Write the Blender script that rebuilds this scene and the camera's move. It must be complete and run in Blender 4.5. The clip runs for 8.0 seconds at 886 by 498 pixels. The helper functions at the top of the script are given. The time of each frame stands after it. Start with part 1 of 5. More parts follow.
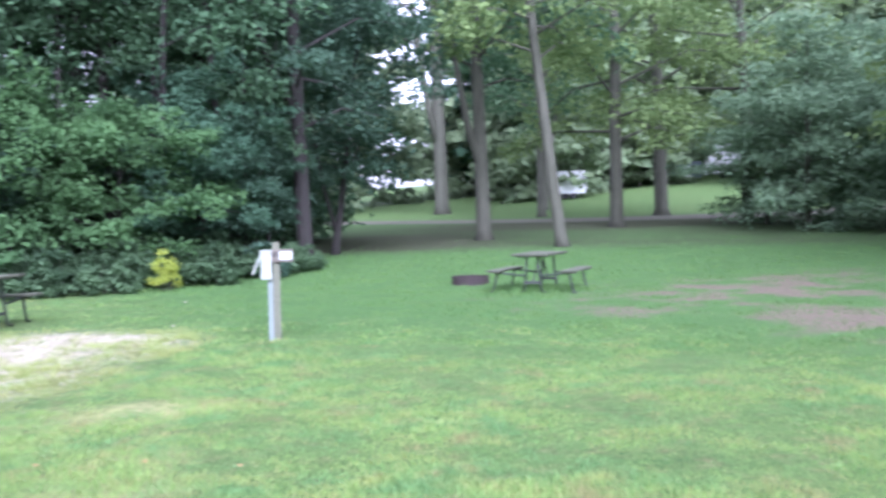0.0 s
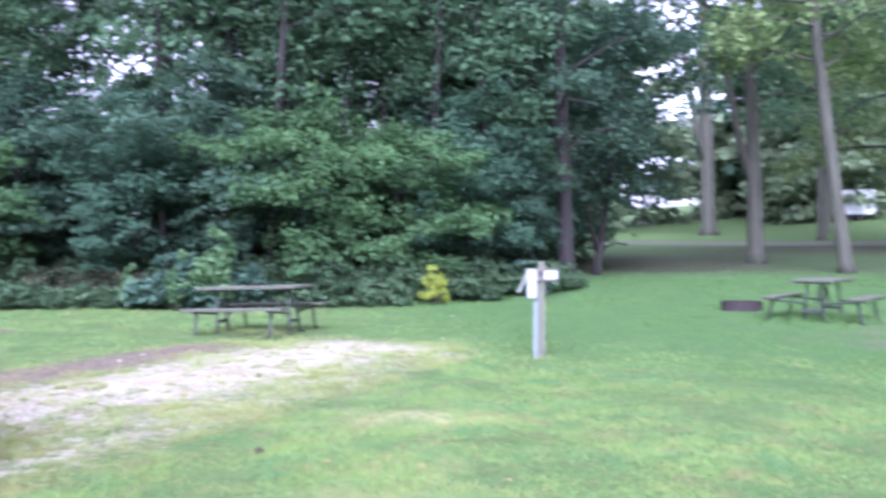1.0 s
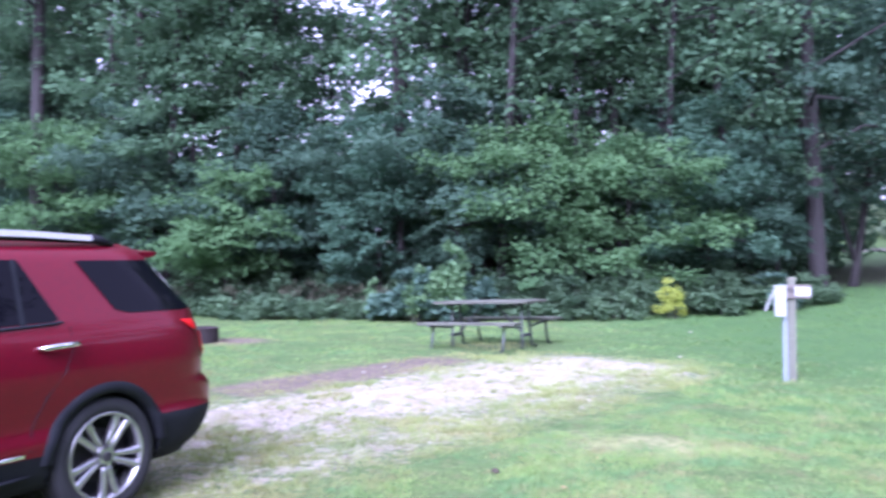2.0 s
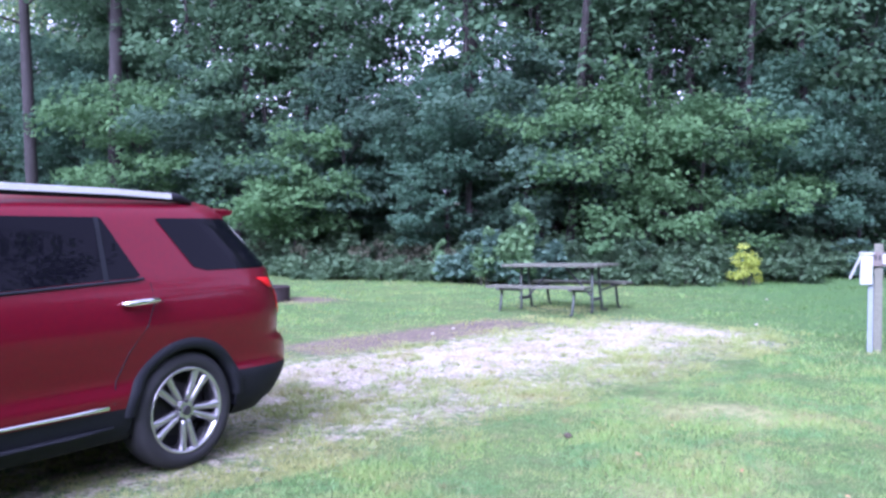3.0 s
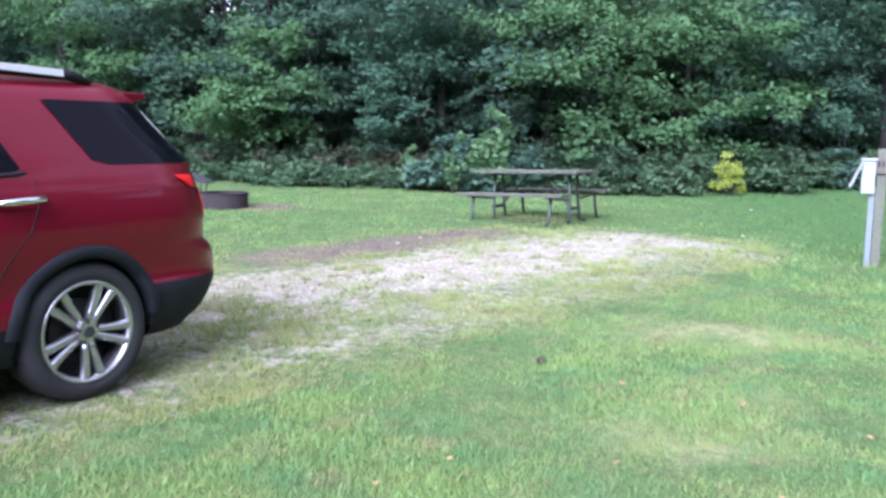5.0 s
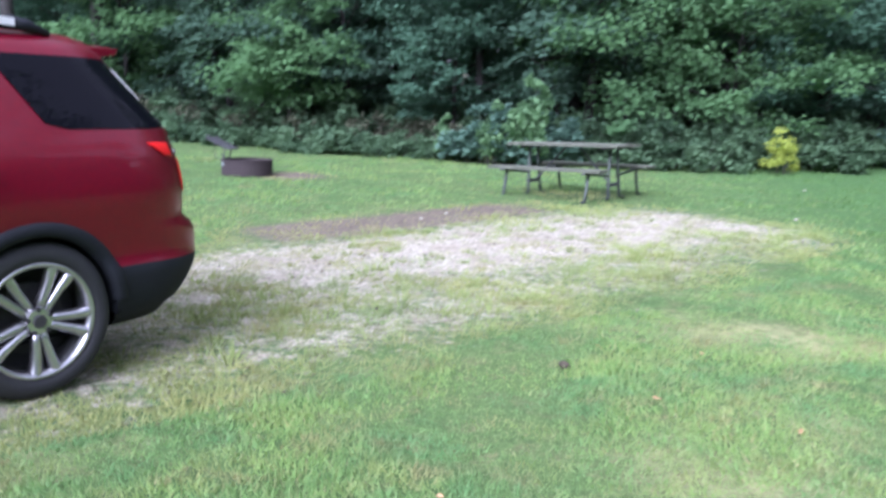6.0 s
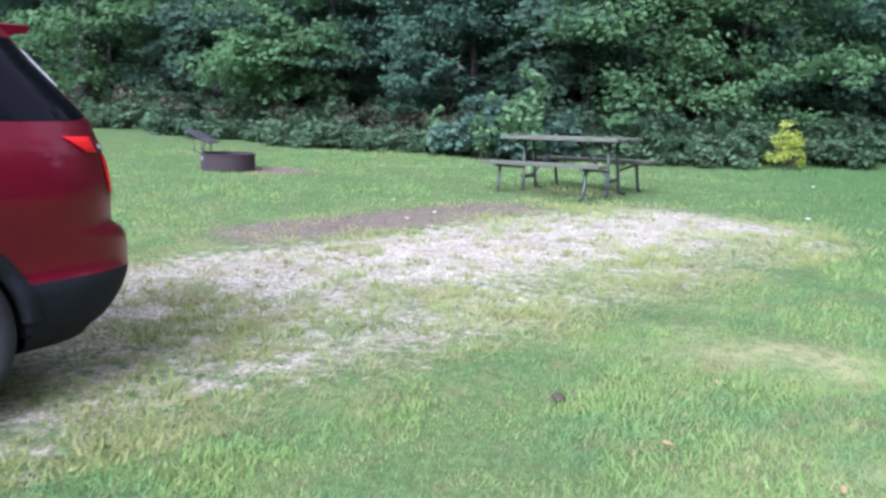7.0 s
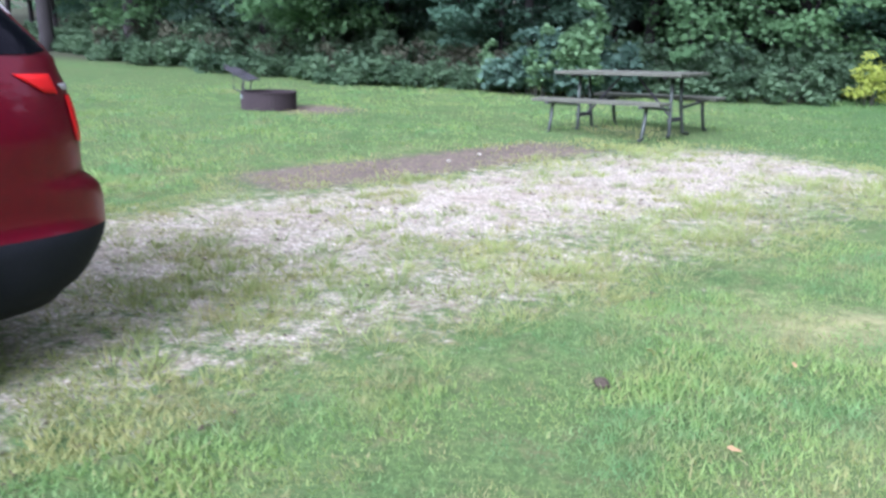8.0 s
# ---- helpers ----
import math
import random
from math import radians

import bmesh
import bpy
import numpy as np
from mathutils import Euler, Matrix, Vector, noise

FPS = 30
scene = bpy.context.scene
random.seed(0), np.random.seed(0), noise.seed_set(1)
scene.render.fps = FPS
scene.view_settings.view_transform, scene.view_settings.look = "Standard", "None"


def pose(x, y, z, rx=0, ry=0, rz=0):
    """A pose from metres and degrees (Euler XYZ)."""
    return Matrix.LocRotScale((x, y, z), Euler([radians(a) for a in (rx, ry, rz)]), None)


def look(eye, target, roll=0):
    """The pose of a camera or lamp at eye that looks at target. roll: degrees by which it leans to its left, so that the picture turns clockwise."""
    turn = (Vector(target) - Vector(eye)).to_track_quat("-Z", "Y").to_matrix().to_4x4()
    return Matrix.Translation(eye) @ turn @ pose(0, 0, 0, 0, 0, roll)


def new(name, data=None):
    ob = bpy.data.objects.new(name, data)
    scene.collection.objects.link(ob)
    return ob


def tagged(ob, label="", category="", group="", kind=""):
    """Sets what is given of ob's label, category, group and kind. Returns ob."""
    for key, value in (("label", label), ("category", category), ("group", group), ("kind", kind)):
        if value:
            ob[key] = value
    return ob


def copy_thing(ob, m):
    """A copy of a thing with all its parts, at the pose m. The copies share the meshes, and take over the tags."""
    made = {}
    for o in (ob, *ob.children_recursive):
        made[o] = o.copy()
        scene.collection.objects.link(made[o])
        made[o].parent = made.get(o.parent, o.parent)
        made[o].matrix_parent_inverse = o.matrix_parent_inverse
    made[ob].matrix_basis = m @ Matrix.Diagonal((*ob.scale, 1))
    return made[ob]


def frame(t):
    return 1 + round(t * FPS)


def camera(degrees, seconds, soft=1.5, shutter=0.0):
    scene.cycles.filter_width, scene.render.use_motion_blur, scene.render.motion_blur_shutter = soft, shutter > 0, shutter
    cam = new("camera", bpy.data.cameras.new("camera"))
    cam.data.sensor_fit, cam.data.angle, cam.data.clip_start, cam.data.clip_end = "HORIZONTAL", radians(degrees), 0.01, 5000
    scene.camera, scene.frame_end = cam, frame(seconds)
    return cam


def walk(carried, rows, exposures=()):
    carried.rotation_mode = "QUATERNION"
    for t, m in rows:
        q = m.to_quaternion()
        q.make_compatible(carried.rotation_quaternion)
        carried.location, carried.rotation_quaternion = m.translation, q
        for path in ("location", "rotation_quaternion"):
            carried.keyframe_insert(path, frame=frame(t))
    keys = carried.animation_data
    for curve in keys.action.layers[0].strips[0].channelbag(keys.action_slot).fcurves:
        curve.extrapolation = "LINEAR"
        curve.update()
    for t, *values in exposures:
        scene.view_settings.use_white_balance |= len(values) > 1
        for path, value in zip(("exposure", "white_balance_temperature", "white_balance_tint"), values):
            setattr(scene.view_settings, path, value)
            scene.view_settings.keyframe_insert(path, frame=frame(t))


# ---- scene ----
cam = camera(55.5, 8.0, soft=2.7, shutter=0.5)

PATH = [
    (0, (0.346, -0.617, 1.419), (1.329, 1.124, 1.368), -1.2),
    (0.5, (0.302, -0.618, 1.428), (1.047, 1.238, 1.39), -0.7),
    (1, (0.256, -0.616, 1.434), (0.672, 1.341, 1.435), -0.1),
    (1.5, (0.227, -0.604, 1.471), (0.367, 1.391, 1.493), 0.4),
    (2, (0.239, -0.535, 1.522), (0.115, 1.461, 1.548), -0.6),
    (2.2, (0.23, -0.523, 1.519), (0.023, 1.466, 1.527), -0.2),
    (3.3, (0.149, -0.428, 1.513), (-0.132, 1.551, 1.436), -0.0),
    (3.5, (0.13, -0.394, 1.507), (-0.128, 1.587, 1.413), -0.2),
    (4, (0.102, -0.219, 1.443), (-0.096, 1.758, 1.211), -3.0),
    (4.5, (0.145, 0.102, 1.396), (0.053, 2.083, 1.137), 0.8),
    (4.7, (0.158, 0.23, 1.395), (-0.032, 2.2, 1.104), 1.3),
    (5.8, (0.218, 0.934, 1.391), (-0.021, 2.91, 1.194), 0.3),
    (6, (0.245, 1.093, 1.389), (-0.064, 3.038, 1.042), 1.7),
    (6.5, (0.267, 1.425, 1.361), (-0.126, 3.347, 0.973), 1.0),
    (7, (0.248, 1.759, 1.369), (-0.055, 3.702, 1.006), 1.8),
    (7.5, (0.302, 2.121, 1.355), (-0.178, 4.016, 0.931), 0.8),
    (8, (0.286, 2.391, 1.335), (-0.143, 4.277, 0.825), 1.2),
]
walk(cam, [(t, look(eye, target, roll)) for t, eye, target, roll in PATH],
     exposures=[(0.0, 2.17, 5300, 31), (2.0, 2.25, 5010, 48), (3.5, 2.13, 4960, 45), (4.5, 2.07, 5180, 33), (6.5, 1.92, 5270, 29), (8.0, 1.91, 5310, 29)])

# ---- world and light: an overcast late-summer evening ----
world = bpy.data.worlds.new("overcast_sky")
scene.world = world
world.use_nodes = True
wn, wl = world.node_tree.nodes, world.node_tree.links
sky = wn.new("ShaderNodeTexSky")
sky.sky_type, sky.sun_disc = "NISHITA", False
sky.sun_elevation, sky.sun_rotation = radians(38), radians(200)
sky.air_density, sky.dust_density, sky.ozone_density = 1.0, 4.0, 1.0
pale = wn.new("ShaderNodeHueSaturation")
pale.inputs["Saturation"].default_value = 0.14
wl.new(sky.outputs[0], pale.inputs["Color"])
wl.new(pale.outputs[0], wn["Background"].inputs["Color"])
wn["Background"].inputs["Strength"].default_value = 0.15
sun = new("sun", bpy.data.lights.new("sun", "SUN"))
sun.data.energy, sun.data.angle, sun.data.color = 0.8, radians(50), (1.0, 0.97, 0.92)
sun.matrix_world = look((0, 0, 30), (9, 24, 7))


# ---- materials ----
def material(name):
    m = bpy.data.materials.new(name)
    m.use_nodes = True
    m.node_tree.nodes.clear()
    return m, m.node_tree.nodes, m.node_tree.links


def node(nodes, kind, **values):
    n = nodes.new(kind)
    for key, value in values.items():
        n.inputs[key].default_value = value
    return n


def ramp(nodes, links, source, stops):
    r = nodes.new("ShaderNodeValToRGB")
    while len(r.color_ramp.elements) < len(stops):
        r.color_ramp.elements.new(0.5)
    for e, (at, colour) in zip(r.color_ramp.elements, stops):
        e.position, e.color = at, (*colour, 1)
    links.new(source, r.inputs[0])
    return r.outputs[0]


def mixed(nodes, links, factor, a, b):
    m = nodes.new("ShaderNodeMix")
    m.data_type = "RGBA"
    for socket, value in ((m.inputs[0], factor), (m.inputs[6], a), (m.inputs[7], b)):
        if isinstance(value, (tuple, float, int)):
            socket.default_value = (*value, 1) if isinstance(value, tuple) else value
        else:
            links.new(value, socket)
    return m.outputs[2]


def noise_tex(nodes, links, scale, detail=4.0, rough=0.6, coords=None):
    t = node(nodes, "ShaderNodeTexNoise", Scale=scale, Detail=detail, Roughness=rough)
    if coords is None:
        coords = nodes.new("ShaderNodeNewGeometry").outputs["Position"]
    links.new(coords, t.inputs["Vector"])
    return t.outputs["Fac"]


def surface(name, low, high, rough=0.7, scale=6.0, fine=60.0, bump=0.3, metal=0.0, coat=0.0, local=True, depth=0.004, wear=None, upright=1.0):
    """A plain surface with grain at two scales."""
    m, n, l = material(name)
    co = n.new("ShaderNodeTexCoord").outputs["Object"] if local else n.new("ShaderNodeNewGeometry").outputs["Position"]
    if upright != 1.0:
        grain = n.new("ShaderNodeVectorMath")
        grain.operation = "MULTIPLY"
        grain.inputs[1].default_value = (1, 1, upright)
        l.new(co, grain.inputs[0])
        co = grain.outputs[0]
    big, small = noise_tex(n, l, scale, 5, 0.6, co), noise_tex(n, l, fine, 4, 0.6, co)
    colour = mixed(n, l, big, low, high)
    colour = mixed(n, l, ramp(n, l, small, [(0.35, (0, 0, 0)), (0.7, (0.5, 0.5, 0.5))]), colour, wear or tuple(0.6 * c for c in low))
    p = node(n, "ShaderNodeBsdfPrincipled", Roughness=rough, Metallic=metal)
    p.inputs["Coat Weight"].default_value = coat
    p.inputs["Coat Roughness"].default_value = 0.06
    l.new(colour, p.inputs["Base Color"])
    b = node(n, "ShaderNodeBump", Strength=bump, Distance=depth)
    l.new(small, b.inputs["Height"])
    l.new(b.outputs[0], p.inputs["Normal"])
    l.new(p.outputs[0], n.new("ShaderNodeOutputMaterial").inputs[0])
    return m


def leafy(name, dark, light, through_light=0.5, patch=0.5):
    """Leaves: each bough and leaf its own shade, with larger drifts of tone; some light passes through."""
    m, n, l = material(name)
    geo = n.new("ShaderNodeNewGeometry")
    drift = noise_tex(n, l, patch, 3, 0.6, geo.outputs["Position"])
    bough = n.new("ShaderNodeAttribute")
    bough.attribute_name = "bough"
    blend = n.new("ShaderNodeMix")
    blend.inputs[0].default_value = 0.25
    l.new(bough.outputs["Fac"], blend.inputs[2])
    l.new(geo.outputs["Random Per Island"], blend.inputs[3])
    one = ramp(n, l, blend.outputs[0], [(0.0, dark), (1.0, light)])
    colour = mixed(n, l, ramp(n, l, drift, [(0.35, (0, 0, 0)), (0.68, (0.6, 0.6, 0.6))]), one, light)
    p = node(n, "ShaderNodeBsdfPrincipled", Roughness=0.65)
    p.inputs["Specular IOR Level"].default_value = 0.12
    t = n.new("ShaderNodeBsdfTranslucent")
    l.new(colour, p.inputs["Base Color"])
    l.new(colour, t.inputs["Color"])
    mix = node(n, "ShaderNodeMixShader", Fac=through_light)
    l.new(p.outputs[0], mix.inputs[1])
    l.new(t.outputs[0], mix.inputs[2])
    l.new(mix.outputs[0], n.new("ShaderNodeOutputMaterial").inputs[0])
    return m


LEAF_DEEP = leafy("leaves_deep_green", (0.042, 0.084, 0.056), (0.088, 0.158, 0.102))
LEAF_MID = leafy("leaves_mid_green", (0.052, 0.106, 0.060), (0.112, 0.205, 0.106))
LEAF_FRESH = leafy("leaves_fresh_green", (0.058, 0.124, 0.056), (0.126, 0.242, 0.098))
LEAF_BLUE = leafy("leaves_blue_green", (0.048, 0.104, 0.067), (0.100, 0.192, 0.120))
LEAF_IVY = leafy("leaves_ivy", (0.066, 0.122, 0.070), (0.150, 0.245, 0.128))
LEAF_BANK = leafy("leaves_bank", (0.115, 0.190, 0.118), (0.235, 0.350, 0.210))
# leaf green paled to carry the distance haze in its colour
LEAF_FAR_HAZE = leafy("leaves_far_haze_green", (0.150, 0.220, 0.130), (0.250, 0.330, 0.190))
LEAF_TEAL = leafy("leaves_teal", (0.075, 0.145, 0.108), (0.155, 0.262, 0.190))
LEAF_SPROUT = leafy("leaves_light_green", (0.100, 0.190, 0.090), (0.200, 0.340, 0.160))
LEAF_HIGH = leafy("leaves_high_canopy", (0.112, 0.186, 0.072), (0.222, 0.312, 0.122), 0.5)
LEAF_YELLOW = leafy("leaves_yellow", (0.30, 0.38, 0.06), (0.50, 0.57, 0.13))
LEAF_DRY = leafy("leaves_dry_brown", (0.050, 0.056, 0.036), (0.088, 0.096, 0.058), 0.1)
FALLEN = leafy("fallen_leaf_tan", (0.30, 0.19, 0.09), (0.55, 0.40, 0.22), 0.1)


def grass_material(name, depth, dry=0.0, straw=1.0):
    """Blades from straw to blue-green, drifting in tone over the lawn; depth: how far the green is darkened, high for
    painted tree shade.
    """
    m, n, l = material(name)
    geo = n.new("ShaderNodeNewGeometry")
    at = geo.outputs["Position"]
    one = ramp(n, l, geo.outputs["Random Per Island"], [(0.0, (0.42, 0.37, 0.19)), (0.07 * straw, (0.34, 0.35, 0.14)), (0.14 * straw, (0.19, 0.31, 0.09)), (0.65, (0.25, 0.39, 0.115)), (1.0, (0.30, 0.44, 0.14))])
    cool = ramp(n, l, noise_tex(n, l, 1.6, 3, 0.6, at), [(0.44, (0, 0, 0)), (0.62, (0.8, 0.8, 0.8))])
    warm = ramp(n, l, noise_tex(n, l, 3.4, 3, 0.6, n.new("ShaderNodeTexCoord").outputs["Object"]), [(0.49, (0, 0, 0)), (0.72, (0.65, 0.65, 0.65))])
    tired = ramp(n, l, noise_tex(n, l, 2.3, 4, 0.65, at), [(0.53, (0, 0, 0)), (0.68, (0.75, 0.75, 0.75))])
    colour = mixed(n, l, cool, one, (0.135, 0.285, 0.115))
    colour = mixed(n, l, warm, colour, (0.36, 0.39, 0.14))
    colour = mixed(n, l, tired, colour, (0.32, 0.26, 0.14))
    colour = mixed(n, l, depth, colour, (0.088, 0.185, 0.056))
    colour = mixed(n, l, dry, colour, (0.39, 0.37, 0.15))
    p = node(n, "ShaderNodeBsdfPrincipled", Roughness=0.65)
    p.inputs["Specular IOR Level"].default_value = 0.2
    t = n.new("ShaderNodeBsdfTranslucent")
    l.new(colour, p.inputs["Base Color"])
    l.new(colour, t.inputs["Color"])
    mix = node(n, "ShaderNodeMixShader", Fac=0.3)
    l.new(p.outputs[0], mix.inputs[1])
    l.new(t.outputs[0], mix.inputs[2])
    l.new(mix.outputs[0], n.new("ShaderNodeOutputMaterial").inputs[0])
    return m


BLADE = grass_material("dry_turf_blades", 0.0)
BLADE_DRY = grass_material("thin_dry_tufts", 0.0, 0.62)
BLADE_TUFT = grass_material("pad_tuft_blades", 0.1, 0.35)
LEAF_BITS = surface("dark_leaf_bits", (0.045, 0.036, 0.024), (0.10, 0.08, 0.05), 0.9, 9.0, 60.0, 0.3, local=False)
BLADE_MID = grass_material("middle_turf_blades", 0.15, 0.0, 0.1)
# far blades darkened in colour for the canopy's shade
BLADE_SHADED = grass_material("shaded_turf_blades", 0.80, 0.0, 0.1)
BARK = surface("bark_grey_brown", (0.034, 0.037, 0.026), (0.092, 0.095, 0.068), 0.9, 3.0, 14.0, 1.0, local=False, depth=0.05, upright=0.22)
BARK_DARK = surface("bark_dark_violet_brown", (0.020, 0.018, 0.017), (0.044, 0.040, 0.037), 0.9, 2.0, 22.0, 1.0, local=False, depth=0.03)
BARK_PALE = surface("bark_pale_grey", (0.052, 0.055, 0.040), (0.122, 0.125, 0.094), 0.9, 3.0, 14.0, 1.0, local=False, depth=0.05, upright=0.22)
WOOD_GREY = surface("weathered_grey_planks", (0.070, 0.078, 0.054), (0.128, 0.136, 0.098), 0.85, 3.0, 45.0, 0.5)
WOOD_POST = surface("weathered_post_timber", (0.115, 0.122, 0.088), (0.170, 0.178, 0.130), 0.85, 3.0, 40.0, 0.5)
PIPE = surface("galvanised_pipe", (0.055, 0.070, 0.058), (0.105, 0.125, 0.108), 0.5, 8.0, 60.0, 0.2, 0.6)
RUST = surface("rusty_steel_ring", (0.032, 0.025, 0.027), (0.065, 0.048, 0.048), 0.85, 5.0, 50.0, 0.5, 0.3)
STEEL_DARK = surface("sooty_steel", (0.05, 0.05, 0.055), (0.10, 0.10, 0.11), 0.6, 6.0, 60.0, 0.3, 0.5)
BOX_WHITE = surface("pale_enamel_box", (0.30, 0.33, 0.30), (0.37, 0.40, 0.365), 0.45, 4.0, 50.0, 0.1, wear=(0.25, 0.27, 0.25))
BOX_GREY = surface("pale_grey_conduit", (0.185, 0.225, 0.222), (0.235, 0.28, 0.275), 0.5, 4.0, 50.0, 0.1)
SIGN_WHITE = surface("white_sign_face", (0.385, 0.425, 0.405), (0.44, 0.485, 0.465), 0.5, 6.0, 60.0, 0.05, wear=(0.34, 0.38, 0.36))
SIGN_WOOD = surface("sign_board_brown", (0.11, 0.095, 0.078), (0.17, 0.15, 0.125), 0.8, 5.0, 60.0, 0.3)
BLACK_MARK = surface("black_marking", (0.02, 0.02, 0.02), (0.03, 0.03, 0.03), 0.6)
STONE = surface("pale_limestone_chips", (0.34, 0.33, 0.255), (0.49, 0.475, 0.375), 0.9, 3.0, 40.0, 0.4, local=False)
CHIP = surface("limestone_chips_on_the_pad", (0.20, 0.19, 0.145), (0.56, 0.54, 0.43), 0.9, 22.0, 160.0, 0.4, local=False)
ASH = surface("ash_and_grit", (0.17, 0.168, 0.15), (0.29, 0.285, 0.25), 0.95, 6.0, 60.0, 0.6, local=False)
ROAD = surface("grey_gravel_road", (0.080, 0.078, 0.056), (0.122, 0.118, 0.088), 0.9, 0.6, 12.0, 0.5, local=False)
# wear here: darker mottle for dirt and for dark reflections put into the paint
PAINT = surface("dark_red_car_paint", (0.138, 0.002, 0.012), (0.175, 0.003, 0.017), 0.34, 1.5, 34.0, 0.03, 0.25, 0.35, wear=(0.100, 0.004, 0.016))
PAINT.node_tree.nodes["Principled BSDF"].inputs["Specular IOR Level"].default_value = 0.3
TRIM_BLACK = surface("black_plastic_cladding", (0.010, 0.012, 0.016), (0.020, 0.022, 0.028), 0.7, 4.0, 120.0, 0.15)
TRIM_BLACK.node_tree.nodes["Principled BSDF"].inputs["Specular IOR Level"].default_value = 0.2
RUBBER = surface("tyre_rubber", (0.016, 0.017, 0.020), (0.030, 0.031, 0.034), 0.8, 6.0, 90.0, 0.3)
ALLOY = surface("machined_alloy", (0.42, 0.42, 0.43), (0.56, 0.56, 0.57), 0.26, 9.0, 90.0, 0.03, 0.85, wear=(0.32, 0.32, 0.33))
ALLOY_DARK = surface("brake_steel", (0.03, 0.03, 0.032), (0.06, 0.058, 0.06), 0.7, 8.0, 60.0, 0.2, 0.2)
CHROME = surface("chrome", (0.80, 0.80, 0.81), (0.86, 0.86, 0.87), 0.12, 3.0, 60.0, 0.01, 1.0, wear=(0.75, 0.75, 0.75))
RAIL_SILVER = surface("silver_roof_rail", (0.82, 0.82, 0.82), (0.88, 0.88, 0.88), 0.4, 3.0, 60.0, 0.02, 0.4, wear=(0.65, 0.65, 0.66))
CAMPER_WHITE = surface("camper_white_sheet", (0.66, 0.68, 0.71), (0.74, 0.76, 0.79), 0.5, 0.6, 6.0, 0.05, wear=(0.6, 0.62, 0.65))
CAMPER_BLUE = surface("dark_blue_sheet", (0.05, 0.07, 0.11), (0.08, 0.11, 0.16), 0.5, 0.6, 6.0, 0.05)


def tinted_glass(name, colour):
    m, n, l = material(name)
    p = node(n, "ShaderNodeBsdfPrincipled", Roughness=0.02)
    p.inputs["Base Color"].default_value = (*colour, 1)
    p.inputs["Specular IOR Level"].default_value = 0.11
    l.new(p.outputs[0], n.new("ShaderNodeOutputMaterial").inputs[0])
    return m


GLASS_DARK = tinted_glass("privacy_glass", (0.004, 0.004, 0.007))
LAMP_RED = tinted_glass("red_lamp_lens", (0.72, 0.022, 0.020))
LAMP_CLEAR = tinted_glass("clear_lamp_lens", (0.42, 0.40, 0.39))


